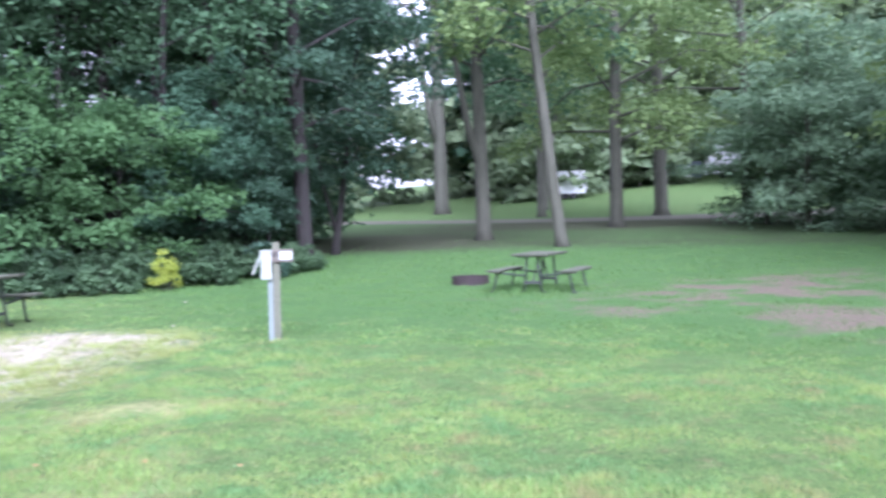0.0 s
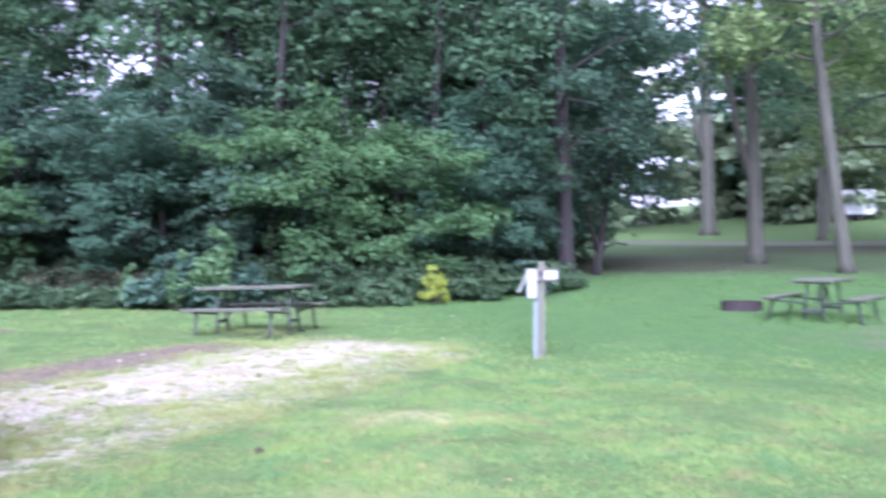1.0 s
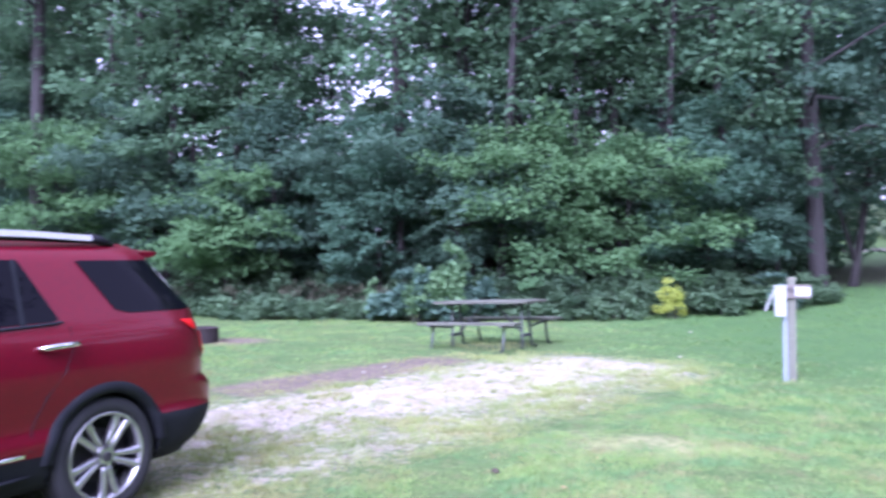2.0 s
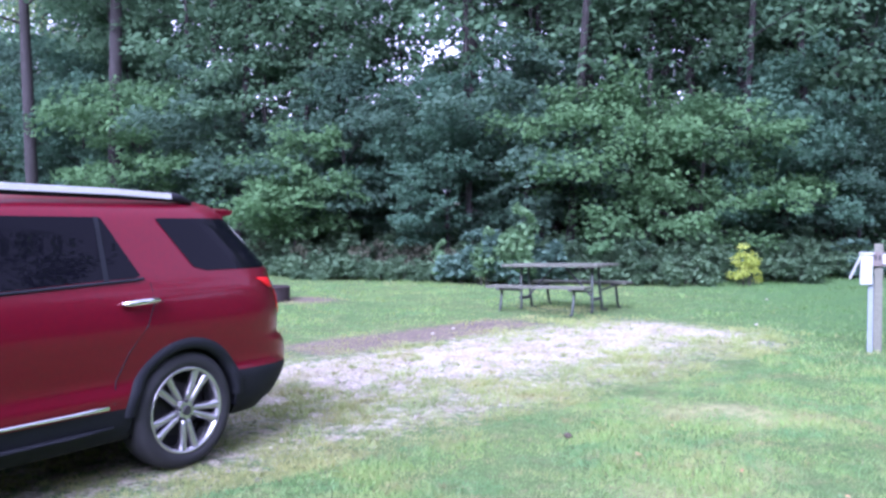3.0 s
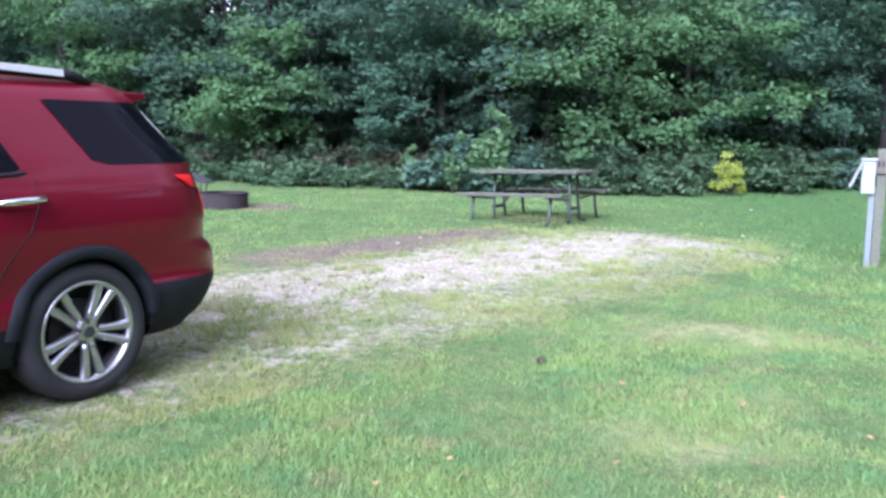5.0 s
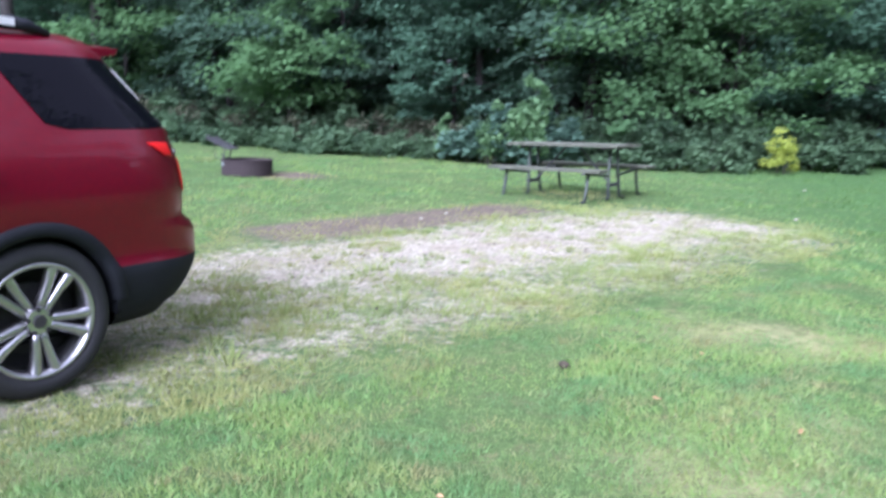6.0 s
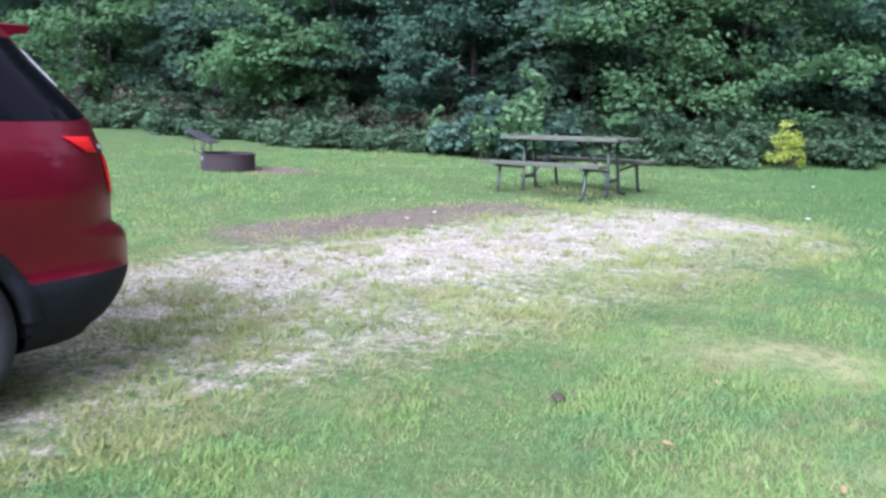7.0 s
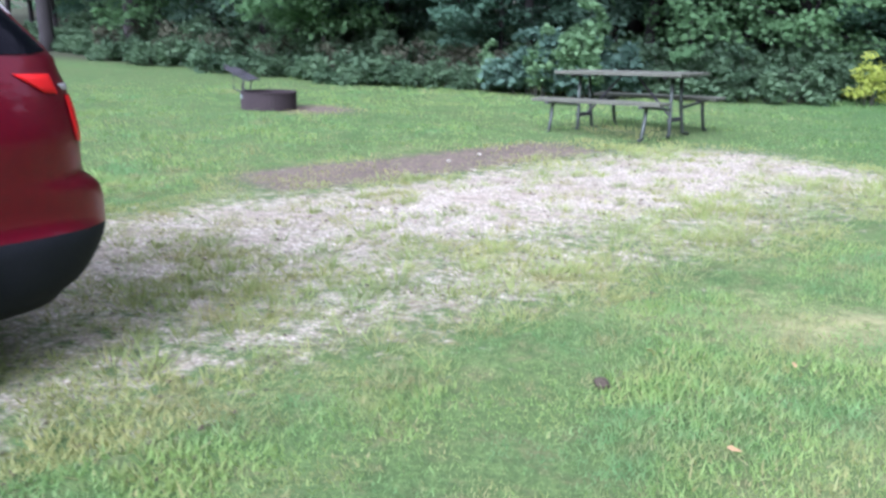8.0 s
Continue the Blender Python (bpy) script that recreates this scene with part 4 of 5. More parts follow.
# ---- the red car ----
def lookup(table, z):
    """A smooth curve through the table's pairs."""
    a, b = [p[0] for p in table], [p[1] for p in table]
    if z <= a[0] or z >= a[-1]:
        return b[0] if z <= a[0] else b[-1]
    k = max(i for i in range(len(a) - 1) if a[i] <= z)

    def slope(i):
        if i == 0 or i == len(a) - 1:
            return 0.0
        p, q = (b[i] - b[i - 1]) / (a[i] - a[i - 1]), (b[i + 1] - b[i]) / (a[i + 1] - a[i])
        return 0.0 if p * q <= 0 else 2 * p * q / (p + q)

    h = a[k + 1] - a[k]
    f = (z - a[k]) / h
    return (2 * f**3 - 3 * f**2 + 1) * b[k] + (f**3 - 2 * f**2 + f) * h * slope(k) + (3 * f**2 - 2 * f**3) * b[k + 1] + (f**3 - f**2) * h * slope(k + 1)


HALF = ((0.26, 0.90), (0.34, 0.945), (0.45, 0.968), (0.53, 0.976), (0.61, 0.956), (0.75, 0.972), (0.90, 0.986), (1.02, 0.972), (1.10, 0.955), (1.17, 0.93), (1.22, 0.91), (1.40, 0.835), (1.56, 0.765), (1.61, 0.725), (1.65, 0.66), (1.68, 0.55), (1.70, 0.38), (1.705, 0.2))
REAR = ((0.26, -0.78), (0.34, -0.86), (0.42, -0.92), (0.52, -0.965), (0.62, -0.985), (0.69, -0.975), (0.735, -0.94), (0.77, -0.895), (0.95, -0.885), (1.10, -0.865), (1.20, -0.84), (1.24, -0.815), (1.54, -0.585), (1.60, -0.56), (1.65, -0.50), (1.68, -0.40), (1.705, -0.2))
FRONT = ((0.26, 3.62), (0.40, 3.82), (0.60, 3.88), (0.85, 3.84), (0.98, 3.70), (1.06, 3.30), (1.12, 2.75), (1.17, 2.45), (1.24, 2.30), (1.40, 1.95), (1.56, 1.60), (1.62, 1.40), (1.66, 1.2), (1.69, 0.9), (1.705, 0.5))


def corner(z):
    """Length and depth of the rounded corners at a height: rear and front."""
    return (0.42, 0.20) if z < 1.2 else (0.42, 0.17)


def flank(x, z):
    """Half width of the body at a place along it and a height."""
    w, xr, xf = lookup(HALF, z), lookup(REAR, z), lookup(FRONT, z)
    rx, ry = corner(z)
    ry = min(ry, 0.6 * w)
    if x < xr + rx:
        f = min(1.0, (xr + rx - x) / rx)
        return w - ry + ry * math.sqrt(max(0.0, 1 - f ** 2.4))
    fx, fy = (0.9, 0.30) if z < 1.15 else (0.5, 0.2)
    fy = min(fy, 0.6 * w)
    if x > xf - fx:
        f = min(1.0, (x - xf + fx) / fx)
        return w - fy + fy * math.sqrt(max(0.0, 1 - f ** 2.4))
    return w


WHEELS = ((0.0, 0.365), (2.86, 0.365))
ARCH = 0.396


def make_car():
    root = new("red_car")
    levels = [0.26, 0.30, 0.34, 0.38, 0.42, 0.46, 0.50, 0.53, 0.56, 0.59, 0.62, 0.655, 0.69, 0.715, 0.735, 0.75, 0.77, 0.80, 0.83, 0.87, 0.91, 0.95, 0.99, 1.03, 1.07, 1.10, 1.135, 1.17, 1.20, 1.24, 1.30, 1.38, 1.46, 1.54, 1.575, 1.61, 1.64, 1.66, 1.68, 1.695, 1.705]
    count = 150

    def contour(z):
        xr, xf = lookup(REAR, z), lookup(FRONT, z)
        fs = np.concatenate([[0.0], 0.09 * np.linspace(0.02, 1, 16) ** 2, np.linspace(0.095, 0.9, count - 36), 1 - 0.1 * np.linspace(1, 0.02, 18) ** 2, [1.0]])
        left = [(xr + (xf - xr) * f, flank(xr + (xf - xr) * f, z)) for f in fs]
        return left

    def shell(which, mat, name, label=""):
        bm = bmesh.new()
        grid = []
        for z in levels:
            left = contour(z)
            loop = [(x, y) for x, y in left] + [(x, -y) for x, y in reversed(left)]
            row = []
            for x, y in loop:
                p = Vector((x, y, z))
                for wx, wz in WHEELS:
                    d = math.hypot(x - wx, z - wz)
                    if abs(d - ARCH) < 0.022 and z > 0.3:
                        p.x, p.z = wx + (x - wx) * ARCH / d, wz + (z - wz) * ARCH / d
                row.append(bm.verts.new(p))
            grid.append(row)
        n = len(grid[0])
        for i, (a, b) in enumerate(zip(grid, grid[1:])):
            zm = (levels[i] + levels[i + 1]) / 2
            for k in range(n):
                q = (a[k], a[(k + 1) % n], b[(k + 1) % n], b[k])
                c = sum((v.co for v in q), Vector()) / 4
                if any(math.hypot(c.x - wx, c.z - wz) < ARCH and abs(c.y) > 0.6 for wx, wz in WHEELS):
                    continue
                low = zm < (0.565 if c.x < -0.3 or c.x > 3.3 else 0.475)
                if low == (which == "low"):
                    bm.faces.new(q)
        if which == "low":
            bm.faces.new(grid[0])
        else:
            bm.faces.new(grid[-1])
        bmesh.ops.delete(bm, geom=[v for v in bm.verts if not v.link_faces], context="VERTS")
        return part(name, bm, mat, root, label, smooth=True)

    body = shell("high", PAINT, "body", "dark red metallic body shell")
    shell("low", TRIM_BLACK, "cladding", "black plastic lower cladding")

    def patch(name, low, high, mat, parent=root, label="", nu=24, nv=8, out=0.005, sides=(1, -1), thick=0.0):
        """A panel lying on the flank between a lower and an upper line of (along, height)."""
        made = []
        for side in sides:
            bm = bmesh.new()
            rows = []
            for i in range(nu + 1):
                u = i / nu
                lo = [float(np.interp(u, np.linspace(0, 1, len(low)), [p[c] for p in low])) for c in (0, 1)]
                hi = [float(np.interp(u, np.linspace(0, 1, len(high)), [p[c] for p in high])) for c in (0, 1)]
                row = []
                for j in range(nv + 1):
                    v = j / nv
                    x, z = lo[0] + (hi[0] - lo[0]) * v, lo[1] + (hi[1] - lo[1]) * v
                    bulge = out + thick * min(1.0, 6 * min(v, 1 - v), 8 * min(u, 1 - u))
                    row.append(bm.verts.new((x, side * (flank(x, z) + bulge), z)))
                rows.append(row)
            for a, b in zip(rows, rows[1:]):
                for j in range(nv):
                    bm.faces.new((a[j], a[j + 1], b[j + 1], b[j]))
            made.append(part(name, bm, mat, parent, label, smooth=True))
        return made

    # glass: quarter, rear door with its divider, front door
    patch("quarter_window", [(-0.78, 1.232), (-0.70, 1.222), (-0.20, 1.225), (-0.10, 1.25)], [(-0.53, 1.55), (-0.46, 1.555), (0.05, 1.555), (0.09, 1.55)], GLASS_DARK, label="dark tinted quarter glass")
    patch("rear_side_glass", [(0.30, 1.215), (0.34, 1.203), (0.52, 1.20)], [(0.455, 1.535), (0.465, 1.555), (0.485, 1.56)], GLASS_DARK)
    patch("rear_door_window", [(0.545, 1.20), (1.42, 1.165)], [(0.51, 1.56), (1.33, 1.565)], GLASS_DARK, label="dark tinted rear door glass")
    patch("front_door_window", [(1.50, 1.162), (2.22, 1.14)], [(1.41, 1.565), (1.62, 1.53)], GLASS_DARK)
    patch("belt_trim", [(0.27, 1.192), (0.34, 1.182), (1.42, 1.145), (2.25, 1.12)], [(0.285, 1.205), (0.34, 1.199), (1.42, 1.163), (2.25, 1.138)], TRIM_BLACK, out=0.007, nv=3, thick=0.006)
    patch("divider", [(0.515, 1.195), (0.55, 1.195)], [(0.482, 1.562), (0.512, 1.562)], TRIM_BLACK, out=0.008, nu=3, nv=10)
    patch("pillar_trim", [(1.41, 1.16), (1.51, 1.16)], [(1.32, 1.568), (1.42, 1.568)], TRIM_BLACK, out=0.007, nu=3, nv=10)
    # rear lamps wrapping the corner
    for side in (1, -1):
        lamp = patch("tail_lamp", [(-0.775, 1.078), (-0.71, 1.085)], [(-0.755, 1.15), (-0.60, 1.156)], LAMP_RED, label="red tail lamp", out=0.006, sides=(side,), thick=0.008)[0]
        patch("reverse_lens", [(-0.866, 1.08), (-0.80, 1.092)], [(-0.862, 1.115), (-0.785, 1.112)], LAMP_CLEAR, lamp, "clear lens", out=0.007, sides=(side,), nu=8, thick=0.006)
        patch("lower_lens", [(-0.882, 0.88), (-0.83, 0.90)], [(-0.868, 1.07), (-0.81, 1.07)], LAMP_RED, lamp, out=0.006, sides=(side,), nu=8, thick=0.006)
    # doors: seams as thin dark gaps
    def seam(points, parent=root):
        for side in (1, -1):
            bm = tube(bmesh.new(), [(x, side * (flank(x, z) + 0.0005), z) for x, z in points], 0.0035, 6)
            part("door_gap", bm, TRIM_BLACK, parent)
    seam([(0.24, 1.17), (0.24, 1.05), (0.30, 0.92), (0.42, 0.78), (0.50, 0.62), (0.52, 0.49)])
    seam([(1.46, 1.15), (1.47, 0.8), (1.47, 0.49)])
    seam([(2.45, 1.10), (2.46, 0.8), (2.42, 0.49)])
    # handles
    for x0 in (0.21, 1.26):
        for side in (1, -1):
            y = flank(x0 + 0.12, 1.065)
            bm = tube(bmesh.new(), [(x0, side * (y + 0.010), 1.068), (x0 + 0.03, side * (y + 0.042), 1.07), (x0 + 0.13, side * (y + 0.048), 1.068), (x0 + 0.22, side * (y + 0.040), 1.063), (x0 + 0.26, side * (y + 0.008), 1.06)], [0.012, 0.017, 0.018, 0.017, 0.012], 8)
            part("door_handle", bm, CHROME, root, "chrome door handle", smooth=True)
            patch("handle_cup", [(x0 + 0.06, 1.025), (x0 + 0.20, 1.025)], [(x0 + 0.05, 1.06), (x0 + 0.21, 1.06)], PAINT, out=0.002, sides=(side,), nu=6, nv=3)
    # chrome sill strip and running board
    patch("sill_strip", [(0.56, 0.470), (2.30, 0.470)], [(0.56, 0.492), (2.30, 0.492)], CHROME, label="bright sill strip", out=0.012, nv=4, thick=0.012)
    patch("running_board", [(0.52, 0.34), (2.34, 0.34)], [(0.52, 0.37), (2.34, 0.37)], TRIM_BLACK, out=0.012, nv=4, thick=0.03)
    # wheel-arch flares and liners
    for wx, wz in WHEELS:
        for side in (1, -1):
            bm = bmesh.new()
            rows = []
            for k in range(37):
                a = radians(5 + 170 * k / 36)
                row = []
                for r, o in ((ARCH - 0.012, -0.04), (ARCH - 0.010, 0.012), (ARCH + 0.012, 0.022), (ARCH + 0.046, 0.016), (ARCH + 0.058, 0.001)):
                    x, z = wx + r * math.cos(a), wz + r * math.sin(a)
                    row.append(bm.verts.new((x, side * (flank(x, max(z, 0.28)) + o), z)))
                rows.append(row)
            for a, b in zip(rows, rows[1:]):
                for j in range(4):
                    bm.faces.new((a[j], a[j + 1], b[j + 1], b[j]))
            part("wheel_arch", bm, TRIM_BLACK, root, "black wheel arch flare", smooth=True)
            bm = bmesh.new()
            rows = []
            for k in range(25):
                a = radians(-6 + 192 * k / 24)
                rows.append([bm.verts.new((wx + (ARCH + 0.003) * math.cos(a), side * y, max(0.24, wz + (ARCH + 0.003) * math.sin(a)))) for y in (0.95, 0.55)])
            for a, b in zip(rows, rows[1:]):
                bm.faces.new((a[0], a[1], b[1], b[0]))
            bm.faces.new([r[1] for r in rows])
            part("arch_liner", bm, TRIM_BLACK, root)
    # roof rails
    for side in (1, -1):
        line = [(-0.10, 1.695), (0.3, 1.712), (1.0, 1.722), (1.6, 1.71), (1.75, 1.68)]
        bm = bmesh.new()
        rows = []
        for x, z in line:
            rows.append([bm.verts.new((x, side * (0.665 + o), z + h)) for o, h in ((-0.03, -0.014), (0.034, -0.018), (0.03, 0.018), (-0.02, 0.022))])
        for a, b in zip(rows, rows[1:]):
            for j in range(4):
                bm.faces.new((a[j], a[(j + 1) % 4], b[(j + 1) % 4], b[j]))
        bm.faces.new(rows[0])
        bm.faces.new(rows[-1])
        rail = part("roof_rail", bm, RAIL_SILVER, root, "silver roof rail")
        part("rail_end", tube(bmesh.new(), [(-0.08, side * 0.665, 1.70), (-0.17, side * 0.665, 1.685), (-0.28, side * 0.655, 1.655)], [0.028, 0.03, 0.016], 8), TRIM_BLACK, rail, smooth=True)
        base = [(-0.14, 1.674), (0.3, 1.684), (1.0, 1.694), (1.6, 1.684), (1.72, 1.665)]
        part("rail_base", tube(bmesh.new(), [(x, side * 0.668, z) for x, z in base], 0.016, 6), TRIM_BLACK, rail, smooth=True)
    # silver strips added for the reflection along the rear glass edge
    for side in (1, -1):
        edge = [(lookup(REAR, z) + 0.012, z) for z in (1.36, 1.41, 1.46, 1.51)]
        part("glass_glint", tube(bmesh.new(), [(x, side * (flank(x, z) + 0.004), z) for x, z in edge], [0.003, 0.006, 0.006, 0.003], 6), RAIL_SILVER, root, "silver strip standing in for a reflection on the glass edge")
    # spoiler, rear glass, tailgate details
    bm = bmesh.new()
    rows = []
    for k in range(13):
        y = -0.66 + 1.32 * k / 12
        e = 1 - 0.10 * (abs(y) / 0.66) ** 3
        rows.append([bm.verts.new(p) for p in ((-0.38, y, 1.675 - 0.06 * (abs(y) / 0.62) ** 2), (-0.60 * e - 0.105, y, 1.640 - 0.03 * (abs(y) / 0.66) ** 2), (-0.60 * e - 0.085, y, 1.598 - 0.02 * (abs(y) / 0.66) ** 2), (-0.42, y, 1.55))])
    for a, b in zip(rows, rows[1:]):
        for j in range(3):
            bm.faces.new((a[j], a[j + 1], b[j + 1], b[j]))
    bm.faces.new(rows[0])
    bm.faces.new(rows[-1])
    part("roof_spoiler", bm, PAINT, root, "red roof spoiler", smooth=False)
    bm = bmesh.new()
    rows = []
    for i in range(9):
        z = 1.235 + 0.30 * i / 8
        w = lookup(HALF, z) - 0.19
        rows.append([bm.verts.new((lookup(REAR, z) - 0.006, -w + 2 * w * k / 10, z)) for k in range(11)])
    for a, b in zip(rows, rows[1:]):
        for k in range(10):
            bm.faces.new((a[k], a[k + 1], b[k + 1], b[k]))
    part("rear_window", bm, GLASS_DARK, root, smooth=True)
    part("number_plate", box(bmesh.new(), (-0.935, 0, 0.90), (0.012, 0.31, 0.155), bevel=0.003), SIGN_WHITE, root)
    part("plate_bar", box(bmesh.new(), (-0.943, 0, 0.90), (0.004, 0.22, 0.06)), BLACK_MARK, root)
    bm = bmesh.new()
    rows = []
    for i in range(9):
        z = 1.20 + 0.34 * i / 8
        w = lookup(HALF, z) - 0.22
        rows.append([bm.verts.new((lookup(FRONT, z) + 0.006, -w + 2 * w * k / 10, z)) for k in range(11)])
    for a, b in zip(rows, rows[1:]):
        for k in range(10):
            bm.faces.new((a[k], a[k + 1], b[k + 1], b[k]))
    part("windscreen", bm, GLASS_DARK, root, smooth=True)
    part("grille", box(bmesh.new(), (3.865, 0, 0.72), (0.04, 1.0, 0.26), bevel=0.01), TRIM_BLACK, root)
    for side in (1, -1):
        patch("head_lamp", [(3.30, 0.86), (3.70, 0.82)], [(3.36, 0.93), (3.70, 0.94)], LAMP_CLEAR, sides=(side,), nu=8)
        bm = box(bmesh.new(), (2.18, side * 1.08, 1.16), (0.13, 0.20, 0.15), bevel=0.04)
        part("door_mirror", bm, PAINT, root)
    part("underbody", box(bmesh.new(), (1.4, 0, 0.33), (4.2, 1.1, 0.18), bevel=0.03), TRIM_BLACK, root)
    part("exhaust", tube(bmesh.new(), [(-0.55, 0.55, 0.30), (-0.93, 0.55, 0.30)], 0.03, 10), CHROME, root)

    # wheels
    def make_wheel(parent):
        w = new("wheel")
        w.parent = parent
        bm = bmesh.new()
        sides = 56
        loops = []
        for r, y in ((0.262, -0.20), (0.30, -0.225), (0.345, -0.215), (0.366, -0.18), (0.368, -0.11), (0.366, -0.045), (0.348, -0.012), (0.315, 0.004), (0.285, 0.0), (0.266, -0.012)):
            loops.append([bm.verts.new((r * math.cos(2 * math.pi * k / sides), y, r * math.sin(2 * math.pi * k / sides))) for k in range(sides)])
        for a, b in zip(loops, loops[1:] + loops[:1]):
            for k in range(sides):
                bm.faces.new((a[k], a[(k + 1) % sides], b[(k + 1) % sides], b[k]))
        part("tyre", bm, RUBBER, w, smooth=True)
        bm = bmesh.new()
        loops = []
        for r, y in ((0.270, -0.014), (0.268, -0.004), (0.258, -0.003), (0.246, -0.012), (0.240, -0.05)):
            loops.append([bm.verts.new((r * math.cos(2 * math.pi * k / sides), y, r * math.sin(2 * math.pi * k / sides))) for k in range(sides)])
        for a, b in zip(loops, loops[1:]):
            for k in range(sides):
                bm.faces.new((a[k], a[(k + 1) % sides], b[(k + 1) % sides], b[k]))
        rim = part("rim", bm, ALLOY, w, "bright alloy rim", smooth=True)
        bm = bmesh.new()
        loops = []
        for r, y in ((0.2405, -0.048), (0.235, -0.19), (0.262, -0.20)):
            loops.append([bm.verts.new((r * math.cos(2 * math.pi * k / sides), y, r * math.sin(2 * math.pi * k / sides))) for k in range(sides)])
        for a, b in zip(loops, loops[1:]):
            for k in range(sides):
                bm.faces.new((a[k], a[(k + 1) % sides], b[(k + 1) % sides], b[k]))
        part("barrel", bm, ALLOY, w, smooth=True)
        bm = bmesh.new()
        bmesh.ops.create_cone(bm, cap_ends=True, segments=40, radius1=0.236, radius2=0.236, depth=0.01, matrix=Matrix.Translation((0, -0.15, 0)) @ Matrix.Rotation(radians(90), 4, "X"))
        part("back_plate", bm, RUBBER, w)
        bm = bmesh.new()
        bmesh.ops.create_cone(bm, cap_ends=True, segments=40, radius1=0.165, radius2=0.165, depth=0.02, matrix=Matrix.Translation((0, -0.115, 0)) @ Matrix.Rotation(radians(90), 4, "X"))
        part("brake_disc", bm, ALLOY_DARK, w, smooth=False)
        # five split spokes
        for k in range(5):
            a = 2 * math.pi * k / 5 + radians(90)
            bm = bmesh.new()
            for lean in (-1, 1):
                rows = []
                for r, spread, wide, y in ((0.045, 0.015, 0.023, -0.022), (0.10, 0.021, 0.024, -0.020), (0.17, 0.031, 0.026, -0.016), (0.235, 0.046, 0.033, -0.012), (0.252, 0.052, 0.040, -0.010)):
                    out = Vector((math.cos(a), 0, math.sin(a)))
                    side = Vector((-math.sin(a), 0, math.cos(a)))
                    c = out * r + side * spread * lean
                    rows.append([bm.verts.new(c + side * o + Vector((0, h, 0))) for o, h in ((-wide, y - 0.035), (-wide * 0.7, y - 0.004), (0, y + 0.004), (wide * 0.7, y - 0.004), (wide, y - 0.035))])
                for p, q in zip(rows, rows[1:]):
                    for j in range(5):
                        bm.faces.new((p[j], p[(j + 1) % 5], q[(j + 1) % 5], q[j]))
                bm.faces.new(rows[0])
                bm.faces.new(rows[-1])
            part("spoke", bm, ALLOY, rim, smooth=True)
        bm = bmesh.new()
        bmesh.ops.create_cone(bm, cap_ends=True, segments=30, radius1=0.066, radius2=0.058, depth=0.05, matrix=Matrix.Translation((0, -0.038, 0)) @ Matrix.Rotation(radians(-90), 4, "X"))
        part("hub", bm, ALLOY, rim, smooth=False)
        bm = bmesh.new()
        bmesh.ops.create_cone(bm, cap_ends=True, segments=24, radius1=0.032, radius2=0.028, depth=0.012, matrix=Matrix.Translation((0, -0.008, 0)) @ Matrix.Rotation(radians(-90), 4, "X"))
        part("hub_cap", bm, ALLOY_DARK, rim)
        for k in range(5):
            a = 2 * math.pi * (k + 0.5) / 5 + radians(90)
            bm = bmesh.new()
            bmesh.ops.create_cone(bm, cap_ends=True, segments=8, radius1=0.010, radius2=0.010, depth=0.02, matrix=Matrix.Translation((0.056 * math.cos(a), -0.016, 0.056 * math.sin(a))) @ Matrix.Rotation(radians(90), 4, "X"))
            part("wheel_nut", bm, ALLOY_DARK, rim)
        return w

    first = make_wheel(root)
    first.matrix_basis = Matrix.Translation((0, 0.965, 0.365)) @ Matrix.Rotation(radians(42), 4, "Y")
    for x, side, turn in ((2.86, 1, 30), (0, -1, 15), (2.86, -1, 50)):
        m = Matrix.Translation((x, side * 0.965, 0.365)) @ Matrix.Rotation(0 if side == 1 else math.pi, 4, "Z") @ Matrix.Rotation(radians(turn), 4, "Y")
        copy_thing(first, m)
    return root


car = make_car()
CAR_TURN = 26.0
ca, sa = math.cos(radians(CAR_TURN)), math.sin(radians(CAR_TURN))
wheel_face = Vector((-2.11, 4.44))
axle = wheel_face - 0.965 * Vector((ca, -sa))
car.matrix_basis = Matrix.Translation((axle.x, axle.y, -0.012)) @ Matrix.Rotation(math.atan2(-ca, -sa), 4, "Z")
tagged(car, "dark red sport utility car with tinted windows on gravel", "car")


# ---- far campers ----
def make_camper(name, length, height, mat, label):
    root = new(name)
    bm = bmesh.new()
    profile = [(-length / 2, 0.55), (length * 0.44, 0.55), (length / 2, height * 0.5), (length * 0.485, height * 0.86), (length * 0.43, height), (-length / 2, height)]
    a, b = ([bm.verts.new((x, y, z)) for x, z in profile] for y in (-1.2, 1.2))
    bm.faces.new(a)
    bm.faces.new(list(reversed(b)))
    for k in range(len(a)):
        bm.faces.new((a[k], a[(k + 1) % len(a)], b[(k + 1) % len(b)], b[k]))
    part("body", bm, mat, root)
    part("window", box(bmesh.new(), (-length * 0.22, -1.21, height * 0.68), (0.75, 0.03, 0.55), bevel=0.01), GLASS_DARK, root)
    part("door", box(bmesh.new(), (length * 0.12, -1.21, height * 0.52), (0.65, 0.03, height * 0.55), bevel=0.01), CAMPER_WHITE, root)
    for x in (-0.45, 0.45):
        bm = bmesh.new()
        bmesh.ops.create_cone(bm, cap_ends=True, segments=20, radius1=0.34, radius2=0.34, depth=2.3, matrix=Matrix.Translation((x, 0, 0.34)) @ Matrix.Rotation(radians(90), 4, "X"))
        part("wheel", bm, RUBBER, root)
    return tagged(root, label, "camper", "far campers")


